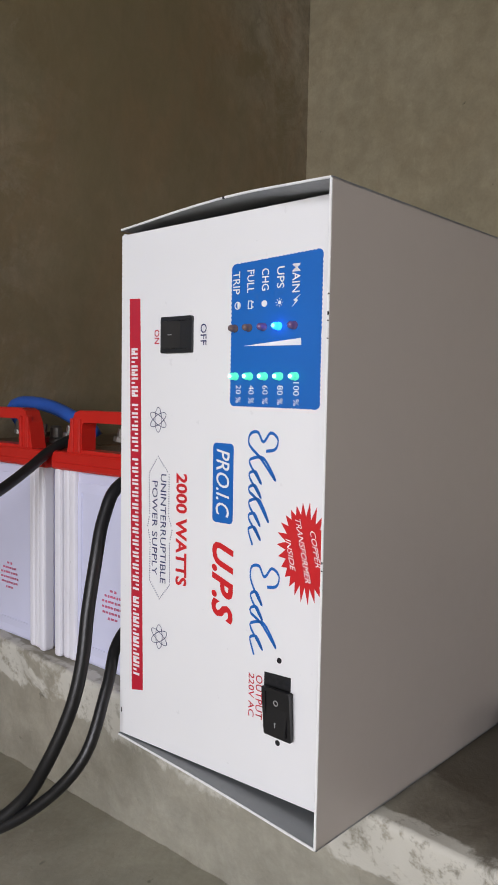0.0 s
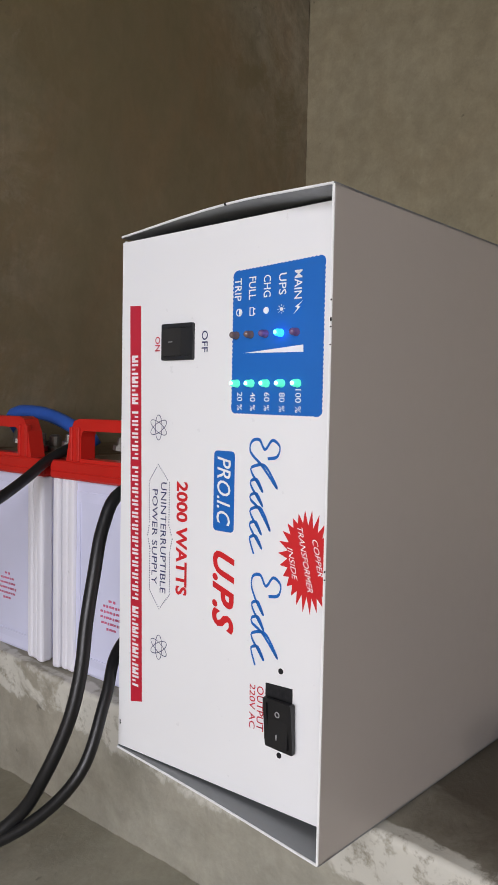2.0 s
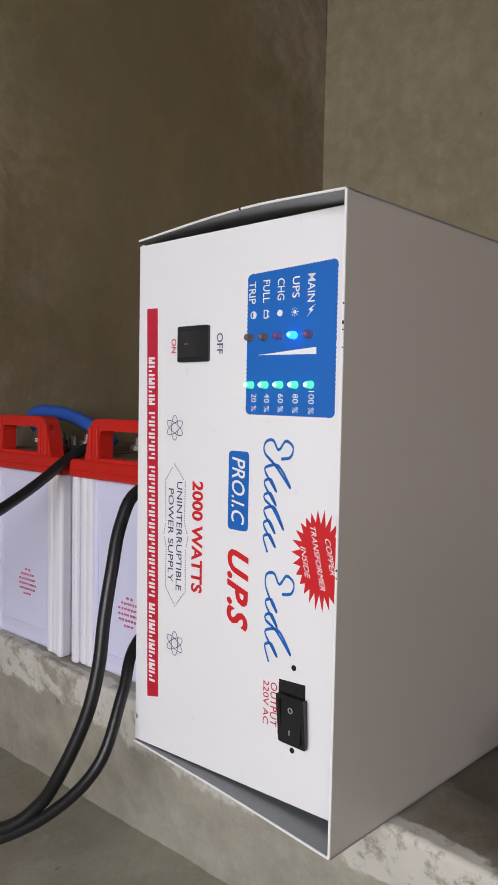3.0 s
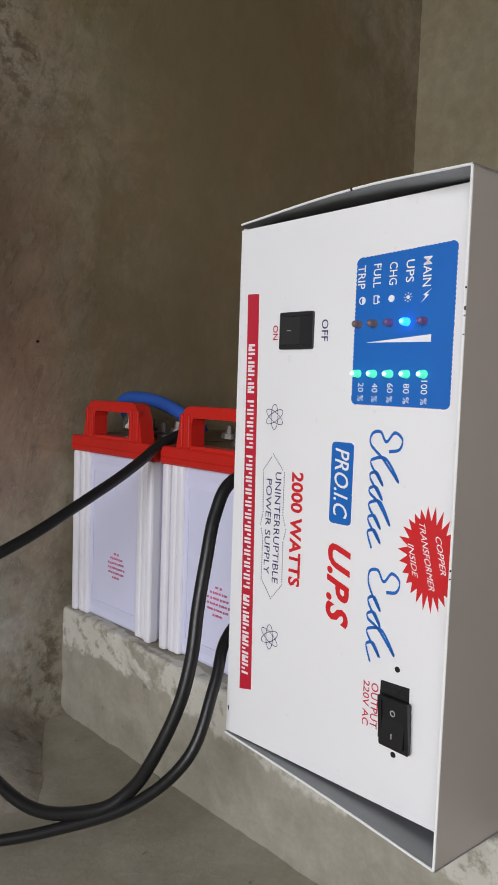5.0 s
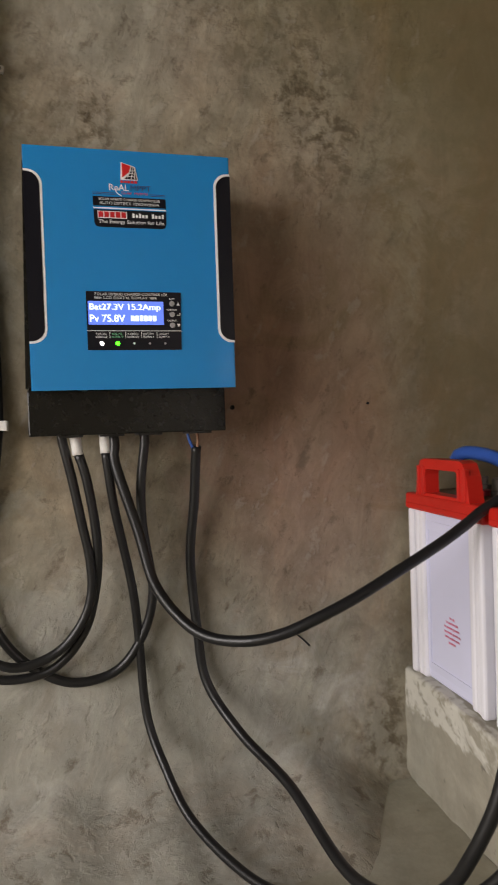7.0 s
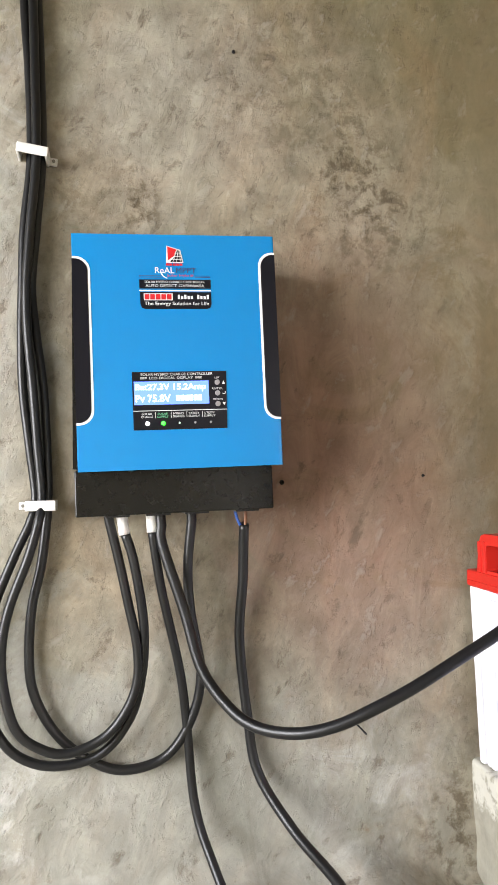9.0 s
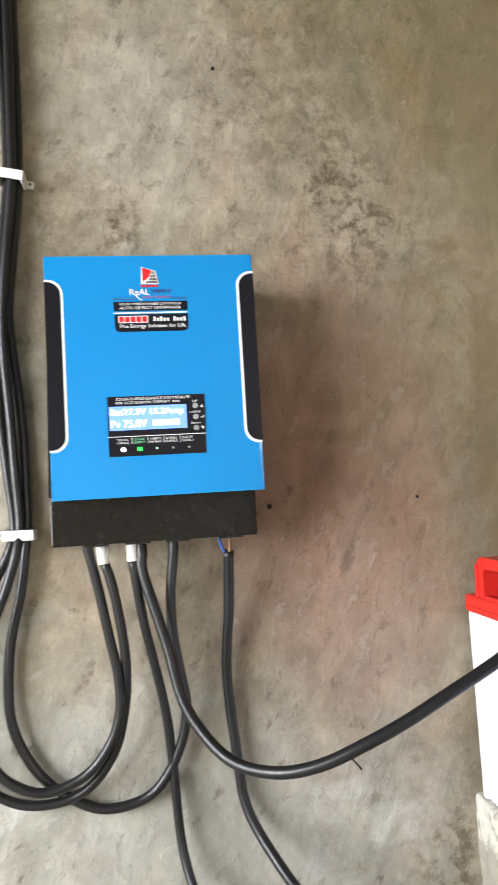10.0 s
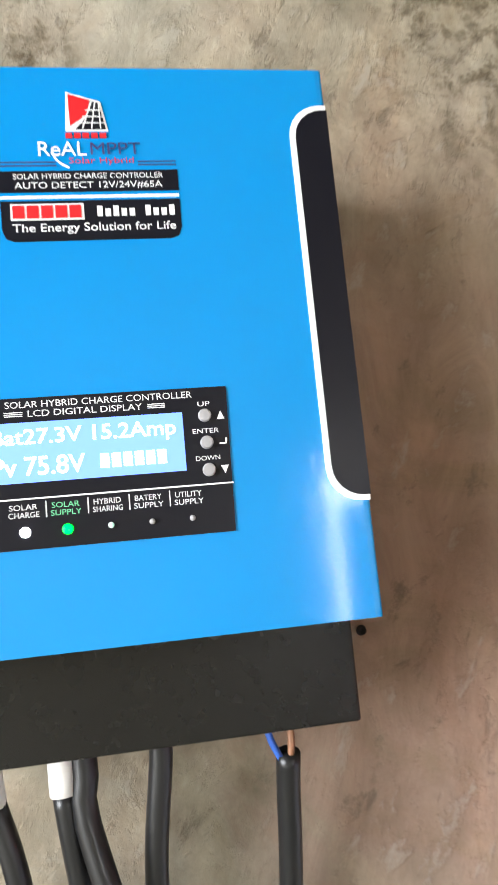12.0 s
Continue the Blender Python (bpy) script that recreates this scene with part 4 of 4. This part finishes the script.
def across(body, x0, x1, z0, z1, material, y=F1, shear=0.0, bold=0.0, parent=front, label=""):
    return writing(body, (cx(x0), cz(z0)), (cx(x1) - cx(x0), 0), (0, z1 - z0), material, parent, y, shear, bold, label=label)


# emblem: red sail and a dark panel grid
fp("emblem_border", [(-0.6128, 0.6858), (-0.5995, 0.6816), (-0.5970, 0.6690), (-0.6136, 0.6690)], M_PRINT_WHITE, F1, "white-edged emblem")
fp("emblem_sail", [(-0.6120, 0.6848), (-0.6036, 0.6820), (-0.6052, 0.6760), (-0.6118, 0.6712)], M_PRINT_STAR, F2)
fp("emblem_grid", [(-0.6034, 0.6818), (-0.6003, 0.6809), (-0.5980, 0.6697), (-0.6098, 0.6697), (-0.6050, 0.6752)], M_PRINT_BLACK, F2)
for k in range(3):
    part("emblem_line", strip([(cx(-0.6070 + 0.0035 * k), cz(0.6698)), (cx(-0.6030 + 0.0014 * k), cz(0.6812))], 0.0005), M_PRINT_WHITE, front, m=Matrix.Translation((0, F3, 0)))
    part("emblem_line", strip([(cx(-0.6080 + 0.0012 * k), cz(0.6722 + 0.0027 * k)), (cx(-0.5985 - 0.0006 * k), cz(0.6722 + 0.0027 * k))], 0.0005), M_PRINT_WHITE, front, m=Matrix.Translation((0, F3, 0)))
for k in range(5):
    fp("brand_block", [(-0.6138 + k * 0.0033, 0.6682), (-0.6112 + k * 0.0033, 0.6682), (-0.6112 + k * 0.0033, 0.6661), (-0.6138 + k * 0.0033, 0.6661)], M_PRINT_STAR, F2)
across("ReAL", -0.6245, -0.6060, 0.6585, 0.6645, M_PRINT_WHITE, F2, 0.0, 0.004)
part("tail_stroke", strip([(cx(-0.6195), cz(0.6600)), (cx(-0.6170), cz(0.6560)), (cx(-0.6130), cz(0.6535))], 0.0009), M_PRINT_WHITE, front, m=Matrix.Translation((0, F2, 0)))
across("MPPT", -0.6045, -0.5850, 0.6590, 0.6640, M_PRINT_NAVY, F2)
across("Solar Hybrid", -0.6130, -0.5880, 0.6545, 0.6578, M_PRINT_RED, F2)
for z in (0.6564, 0.6550):
    fp("rule", [(-0.6400, z), (-0.6180, z), (-0.6180, z - 0.0005), (-0.6400, z - 0.0005)], M_PRINT_NAVY)
    fp("rule", [(-0.5865, z), (-0.5715, z), (-0.5715, z - 0.0005), (-0.5865, z - 0.0005)], M_PRINT_NAVY)
fp("upper_label", [(-0.6400, 0.6525), (-0.5712, 0.6525), (-0.5712, 0.6437), (-0.6398, 0.6437)], M_PRINT_BLACK, F1, "black label bar")
across("SOLAR HYBRID CHARGE CONTROLLER", -0.6345, -0.5770, 0.6490, 0.6512, M_PRINT_WHITE, F2)
across("AUTO DETECT 12V/24V#65A", -0.6340, -0.5775, 0.6448, 0.6477, M_PRINT_WHITE, F2)
fp("divider", [(-0.6400, 0.6423), (-0.5712, 0.6423), (-0.5712, 0.6411), (-0.6400, 0.6411)], M_PRINT_WHITE)
low = [(-0.6396, 0.6402), (-0.5712, 0.6402), (-0.5712, 0.6285), (-0.5725, 0.6250), (-0.5755, 0.6238), (-0.6350, 0.6238), (-0.6380, 0.6250), (-0.6394, 0.6285)]
fp("lower_label", low, M_PRINT_BLACK, F1, "black label with rounded foot")
fp("brand_border", [(-0.6360, 0.6388), (-0.6085, 0.6388), (-0.6085, 0.6322), (-0.6360, 0.6322)], M_PRINT_WHITE, F2)
for k in range(5):
    fp("brand_block", [(-0.6352 + k * 0.0053, 0.6381), (-0.6308 + k * 0.0053, 0.6381), (-0.6308 + k * 0.0053, 0.6329), (-0.6352 + k * 0.0053, 0.6329)], M_PRINT_STAR, F3)
for k, w in enumerate((0.0042, 0.0036, 0.0020, 0.0036, 0.0030, 0.0, 0.0044, 0.0036, 0.0032, 0.0036)):
    if w:
        x = -0.6035 + k * 0.0031
        fp("brand_block", [(x, 0.6376 if k in (0, 2, 6, 9) else 0.6364), (x + 0.0021, 0.6376 if k in (0, 2, 6, 9) else 0.6364), (x + 0.0021, 0.6334), (x, 0.6334)], M_PRINT_WHITE, F2)
across("The Energy Solution for Life", -0.6355, -0.5735, 0.6264, 0.6308, M_PRINT_WHITE, F2, 0.0, 0.006)

# display field
disp = part("display_field", slab([(cx(x), cz(z)) for x, z in [(-0.6497, 0.5632), (-0.5597, 0.5632), (-0.5607, 0.5078), (-0.6497, 0.5078)]], YP - 0.0006, YP + 0.0002), M_PRINT_BLACK, ctl, "black display field with buttons and pilot lamps")
D1, D2, D3 = YP - 0.0009, YP - 0.0013, YP - 0.0016


def dp(name, pts, material, y=D1, label=""):
    return part(name, slab([(cx(x), cz(z)) for x, z in pts], y, YP - 0.0004), material, disp, label)


across("SOLAR HYBRID CHARGE CONTROLLER", -0.6415, -0.5730, 0.5594, 0.5619, M_PRINT_WHITE, D1, parent=disp)
across("LCD DIGITAL DISPLAY", -0.6335, -0.5920, 0.5560, 0.5584, M_PRINT_WHITE, D1, parent=disp)
for z in (0.5580, 0.5573, 0.5566):
    dp("rule", [(-0.6420, z), (-0.6355, z), (-0.6355, z - 0.0003), (-0.6420, z - 0.0003)], M_PRINT_WHITE)
    dp("rule", [(-0.5900, z), (-0.5835, z), (-0.5835, z - 0.0003), (-0.5900, z - 0.0003)], M_PRINT_WHITE)
lcd = dp("screen", [(-0.6482, 0.5540), (-0.5772, 0.5540), (-0.5772, 0.5318), (-0.6482, 0.5318)], M_LCD, D1, "lit blue-white liquid crystal screen")
across("Bat27.3V 15.2Amp", -0.6468, -0.5800, 0.5440, 0.5515, M_LCD_TEXT, D2, 0, 0.012, parent=lcd)
across("Pv 75.8V", -0.6468, -0.6140, 0.5342, 0.5412, M_LCD_TEXT, D2, 0, 0.012, parent=lcd)
for k in range(6):
    x = -0.6085 + k * 0.0042
    part("screen_block", slab([(cx(a), cz(b)) for a, b in [(x, 0.5404), (x + 0.0032, 0.5404), (x + 0.0032, 0.5352), (x, 0.5352)]], D2, D1), M_LCD_TEXT, lcd)
dp("rule", [(-0.6497, 0.5263), (-0.5600, 0.5263), (-0.5600, 0.5257), (-0.6497, 0.5257)], M_PRINT_WHITE)
for k, (words, lamp) in enumerate((("SOLAR\nCHARGE", M_LED_W), ("SOLAR\nSUPPLY", M_LED_G2), ("HYBRID\nSHARING", M_LED_DIM), ("BATERY\nSUPPLY", M_SILVER), ("UTILITY\nSUPPLY", M_SILVER))):
    x = -0.6365 + k * 0.01487
    up, lo_ = words.split("\n")
    # words over the green lamp carry its light as colour
    across(up, x - 0.0052, x + 0.0046, 0.5220, 0.5240, M_PRINT_GREENLIT if k == 1 else M_PRINT_WHITE, D1, parent=disp)
    across(lo_, x - 0.0056, x + 0.0052, 0.5192, 0.5212, M_PRINT_GREENLIT if k == 1 else M_PRINT_WHITE, D1, parent=disp)
    r = 0.0019 if k < 2 else 0.0011
    part("pilot_lamp", turned([(r, 0.0), (r, 0.0008), (r * 0.6, 0.0014), (0.0002, 0.0016)], Matrix.Translation((cx(x + (0.0006 if k > 1 else 0)), YP - 0.0005, cz(0.5140))) @ pose(0, 0, 0, 90, 0, 0), 12), lamp, disp,
         ("lit white pilot lamp", "lit green pilot lamp", "dim pilot lamp", "unlit pilot lamp", "unlit pilot lamp")[k])
    if k:
        xs = x - 0.0074
        dp("rule", [(xs, 0.5248), (xs + 0.0004, 0.5248), (xs + 0.0004, 0.5190), (xs, 0.5190)], M_PRINT_WHITE)
for k, word in enumerate(("UP", "ENTER", "DOWN")):
    z = 0.5522 - k * 0.0104
    w = (0.0046, 0.0100, 0.0092)[k]
    across(word, -0.5688 - w / 2, -0.5688 + w / 2, z + 0.0036, z + 0.0054, M_PRINT_WHITE, D1, parent=disp)
    part("button", turned([(0.0025, 0.0), (0.0025, 0.0016), (0.0021, 0.0022), (0.0002, 0.0023)], Matrix.Translation((cx(-0.5688), YP - 0.0005, cz(z))) @ pose(0, 0, 0, 90, 0, 0), 14), M_SILVER, disp, "round pale push button")
dp("arrow", [(-0.5642, 0.5505), (-0.5612, 0.5505), (-0.5627, 0.5537)], M_PRINT_WHITE)
dp("arrow", [(-0.5642, 0.5328), (-0.5612, 0.5328), (-0.5627, 0.5296)], M_PRINT_WHITE)
part("arrow", strip([(cx(-0.5614), cz(0.5432)), (cx(-0.5615), cz(0.5412)), (cx(-0.5640), cz(0.5412))], 0.0007), M_PRINT_WHITE, disp, m=Matrix.Translation((0, D1, 0)))
# cable glands under the terminal box
for x in (-0.6680, -0.6280, -0.5900, -0.5390):
    part("gland", box(cx(x - 0.012), cx(x + 0.012), -0.058, -0.020, -0.0022, 0.0008, 0.0006), M_BLACK, ctl)

# ---- cables ----


def cable(name, pts, r, material, label, ferrule=None):
    ob = thing(name, Matrix.Translation(pts[-1]), label, "cable", "cables of the controller")
    o = Vector(pts[-1])
    part("sheath", tube([Vector(p) - o for p in pts], r, 14), material, ob, smooth=True)
    if ferrule:
        a, b, rr, mt = ferrule
        part("ferrule", tube([Vector(a) - o, (Vector(a) + Vector(b)) / 2 - o, Vector(b) - o], rr, 12), mt, ob, "white taped end", True)
    return ob


def flat(y, pts):
    return [(x, y, z) for x, z in pts]


YB = -0.042  # where the cables leave the terminal box
cable("solar_cable", [(-0.748, -0.008, 2.550), (-0.748, -0.008, 1.600), (-0.747, -0.008, 1.150), (-0.747, -0.008, 0.985), (-0.744, -0.008, 0.898), (-0.744, -0.008, 0.806), (-0.753, -0.008, 0.727), (-0.756, -0.008, 0.667),
                      (-0.758, -0.008, 0.620), (-0.758, -0.008, 0.561), (-0.753, -0.008, 0.503), (-0.748, -0.008, 0.450), (-0.753, -0.012, 0.425), (-0.768, -0.012, 0.394), (-0.789, -0.012, 0.345), (-0.800, -0.012, 0.302),
                      (-0.802, -0.012, 0.263), (-0.794, -0.012, 0.227), (-0.775, -0.012, 0.197), (-0.743, -0.012, 0.181), (-0.704, -0.012, 0.182), (-0.678, -0.016, 0.198), (-0.657, -0.021, 0.229), (-0.647, -0.026, 0.268),
                      (-0.644, -0.032, 0.303), (-0.646, -0.037, 0.338), (-0.653, -0.042, 0.384), (-0.6602, -0.0425, 0.410)],
      0.0048, M_CABLE, "black solar cable hanging in a loop on the wall", ((-0.6628, YB, 0.428), (-0.6605, -0.0425, 0.408), 0.0056, M_CLIP))
cable("solar_cable", [(-0.738, -0.018, 2.550), (-0.738, -0.018, 1.600), (-0.737, -0.018, 1.150), (-0.737, -0.018, 0.979), (-0.737, -0.018, 0.893), (-0.738, -0.018, 0.802), (-0.746, -0.018, 0.724), (-0.751, -0.018, 0.665),
                      (-0.751, -0.018, 0.618), (-0.747, -0.018, 0.559), (-0.744, -0.018, 0.502), (-0.741, -0.018, 0.450), (-0.744, -0.026, 0.425), (-0.755, -0.026, 0.389), (-0.774, -0.026, 0.341), (-0.782, -0.026, 0.303),
                      (-0.781, -0.026, 0.265), (-0.770, -0.026, 0.223), (-0.746, -0.026, 0.202), (-0.720, -0.026, 0.196), (-0.686, -0.026, 0.208), (-0.663, -0.028, 0.234), (-0.652, -0.031, 0.264), (-0.652, -0.034, 0.299),
                      (-0.659, -0.036, 0.339), (-0.667, -0.039, 0.384), (-0.675, -0.042, 0.422), (-0.6755, YB, 0.430)],
      0.0048, M_CABLE, "black solar cable hanging in a loop on the wall")
cable("solar_cable", [(-0.734, -0.008, 2.550), (-0.734, -0.008, 1.600), (-0.733, -0.008, 1.150), (-0.733, -0.008, 0.986), (-0.732, -0.008, 0.899), (-0.733, -0.008, 0.807), (-0.741, -0.008, 0.727), (-0.747, -0.008, 0.667),
                      (-0.744, -0.008, 0.620), (-0.738, -0.008, 0.561), (-0.736, -0.008, 0.502), (-0.736, -0.008, 0.449), (-0.738, -0.009, 0.424), (-0.744, -0.009, 0.381), (-0.754, -0.009, 0.339), (-0.758, -0.009, 0.297),
                      (-0.756, -0.009, 0.258), (-0.742, -0.009, 0.223), (-0.720, -0.009, 0.195), (-0.688, -0.009, 0.173), (-0.662, -0.009, 0.167), (-0.631, -0.009, 0.173), (-0.610, -0.012, 0.192), (-0.593, -0.017, 0.226),
                      (-0.587, -0.022, 0.261), (-0.591, -0.027, 0.291), (-0.597, -0.032, 0.330), (-0.598, -0.037, 0.374), (-0.593, -0.042, 0.419), (-0.594, YB, 0.430)],
      0.0050, M_CABLE, "black solar cable hanging in a loop on the wall")
cable("battery_cable", [(-0.625, YB, 0.430), (-0.624, -0.043, 0.415), (-0.624, -0.044, 0.397), (-0.605, -0.055, 0.330),
                        (-0.592, -0.068, 0.277), (-0.570, -0.088, 0.244), (-0.548, -0.110, 0.230), (-0.518, -0.137, 0.230), (-0.486, -0.153, 0.238), (-0.452, -0.163, 0.253), (-0.417, -0.168, 0.269), (-0.381, -0.172, 0.288),
                        (-0.334, -0.176, 0.313), (-0.308, -0.180, 0.330), (-0.288, -0.182, 0.344), (-0.262, -0.188, 0.357), (-0.235, -0.188, 0.360)],
      0.0054, M_CABLE, "thick black battery cable sagging from controller to battery")
cable("inverter_cable", [(-0.633, -0.042, 0.410), (-0.6315, -0.041, 0.395), (-0.625, -0.034, 0.348), (-0.609, -0.022, 0.266), (-0.603, -0.014, 0.208), (-0.598, -0.016, 0.128), (-0.585, -0.040, 0.080),
                         (-0.564, -0.084, 0.038), (-0.524, -0.159, 0.017), (-0.487, -0.215, 0.026), (-0.455, -0.273, 0.050), (-0.427, -0.331, 0.084), (-0.403, -0.366, 0.127), (-0.377, -0.365, 0.175), (-0.352, -0.355, 0.208), (-0.300, -0.360, 0.240)],
      0.0047, M_CABLE, "black cable drooping from controller to power unit", ((-0.6337, YB, 0.429), (-0.6330, YB, 0.409), 0.0056, M_CLIP))
cable("inverter_cable", [(-0.5390, YB, 0.412), (-0.5392, -0.036, 0.395), (-0.540, -0.026, 0.353), (-0.544, -0.014, 0.289), (-0.538, -0.010, 0.207), (-0.530, -0.014, 0.150), (-0.503, -0.050, 0.104), (-0.474, -0.120, 0.077),
                         (-0.461, -0.229, 0.053), (-0.442, -0.298, 0.070), (-0.426, -0.325, 0.092), (-0.417, -0.343, 0.124), (-0.404, -0.354, 0.163), (-0.394, -0.356, 0.199), (-0.386, -0.353, 0.235), (-0.376, -0.350, 0.270), (-0.362, -0.345, 0.306), (-0.343, -0.346, 0.332), (-0.290, -0.356, 0.345)],
      0.0053, M_CABLE, "thick black cable drooping from controller to power unit")
for dx, mt, nm in ((-0.0045, M_CABLE_BLUE, "blue_wire"), (0.001, M_COPPER, "brown_wire")):
    w = thing("core_wire", Matrix.Translation((-0.539, YB, 0.410)), "short bare-ended wire core above a cut black sheath", "wire")
    part("core", tube([(dx * 0.3, 0, -0.004), (dx * 1.6, -0.001, 0.008), (dx * 2.2 if dx < 0 else dx, 0, 0.021)], 0.0016, 8, 0.003), mt, w, smooth=True)
# blue jumper between the batteries
ju = thing("jumper_cable", Matrix.Translation((-0.22, -0.05, 0.37)), "thick blue jumper cable bridging the two batteries", "cable")
part("sheath", tube([(0.0, 0.005, 0.0), (0.0, 0.020, 0.014), (0.0, 0.004, 0.0215), (0.0, -0.028, 0.0215), (0.0, -0.060, 0.0165), (0.0, -0.099, 0.0045), (0.008, -0.108, -0.002), (0.014, -0.112, -0.014)], 0.0078, 14), M_CABLE_BLUE, ju, smooth=True)
part("lug", tube([(0.0, 0.006, -0.012), (0.0, 0.006, -0.002), (0.0, 0.005, 0.004)], 0.0060, 10, 0.004), M_LEAD, ju)

# wall clips of the solar cables
for x0, x1, z, tilt, end in ((-0.757, -0.725, 0.806, 9, 1), (-0.757, -0.727, 0.440, 1, -1)):
    c = thing("cable_clip", pose((x0 + x1) / 2, 0, z, 0, tilt, 0), "white plastic clip nailed over black cables", "cable clip", "cable clips")
    w = (x1 - x0) / 2
    part("strap", box(-w, w, -0.0265, -0.0240, -0.0052, 0.0052, 0.0012), M_CLIP, c)
    part("foot", box(-w, -w + 0.003, -0.0250, -0.001, -0.0052, 0.0052, 0.0008), M_CLIP, c)
    part("foot", box(w - 0.003, w, -0.0250, -0.001, -0.0052, 0.0052, 0.0008), M_CLIP, c)
    part("nail_tab", box(end * (w + 0.0035) - 0.0045, end * (w + 0.0035) + 0.0045, -0.006, -0.001, -0.0040, 0.0040, 0.0012), M_CLIP, c)
    part("nail", turned([(0.0018, 0.0), (0.0018, 0.001)], Matrix.Translation((end * (w + 0.004), -0.006, 0)) @ pose(0, 0, 0, 90, 0, 0), 8), M_LEAD, c)

# spent plugs and nails in the render
for x, z, r in ((-0.320, 0.454, 0.0012), (-0.487, 0.453, 0.0020), (-0.521, 0.942, 0.0014)):
    p = tagged(part("wall_plug", turned([(r * 1.4, 0.0), (r, 0.0026), (0.0002, 0.0010)], pose(0, 0, 0, 90, 0, 0), 10), M_HOLE, None, m=Matrix.Translation((x, -0.0005, z))),
               "small dark drilled plug hole in the render", "wall plug", "wall plugs")
n = tagged(part("nail", tube([(0, 0.003, 0), (0.002, -0.012, -0.002), (0.005, -0.026, -0.006)], 0.0011, 8), M_HOLE, None, m=Matrix.Translation((-0.418, 0, 0.187))), "dark bent nail under the battery cable", "nail")

# black plug lead lying behind the unit on the ledge
pl = thing("plug_lead", Matrix.Translation((-0.212, -0.632, LEDGE_Z)), "black rubber plug and lead lying on the ledge", "plug")
part("plug_body", turned([(0.010, -0.002), (0.0155, 0.004), (0.0170, 0.012), (0.0170, 0.030), (0.012, 0.042), (0.006, 0.058)], Matrix.Translation((0.0, 0.0, 0.0172)) @ pose(0, 0, 0, 0, 90, -12), 18), M_CABLE, pl, smooth=True)
part("sheath", tube([(0.052, -0.011, 0.0165), (0.09, -0.02, 0.007), (0.18, 0.0, 0.006), (0.33, 0.02, 0.006)], 0.0048, 10), M_CABLE, pl, smooth=True)
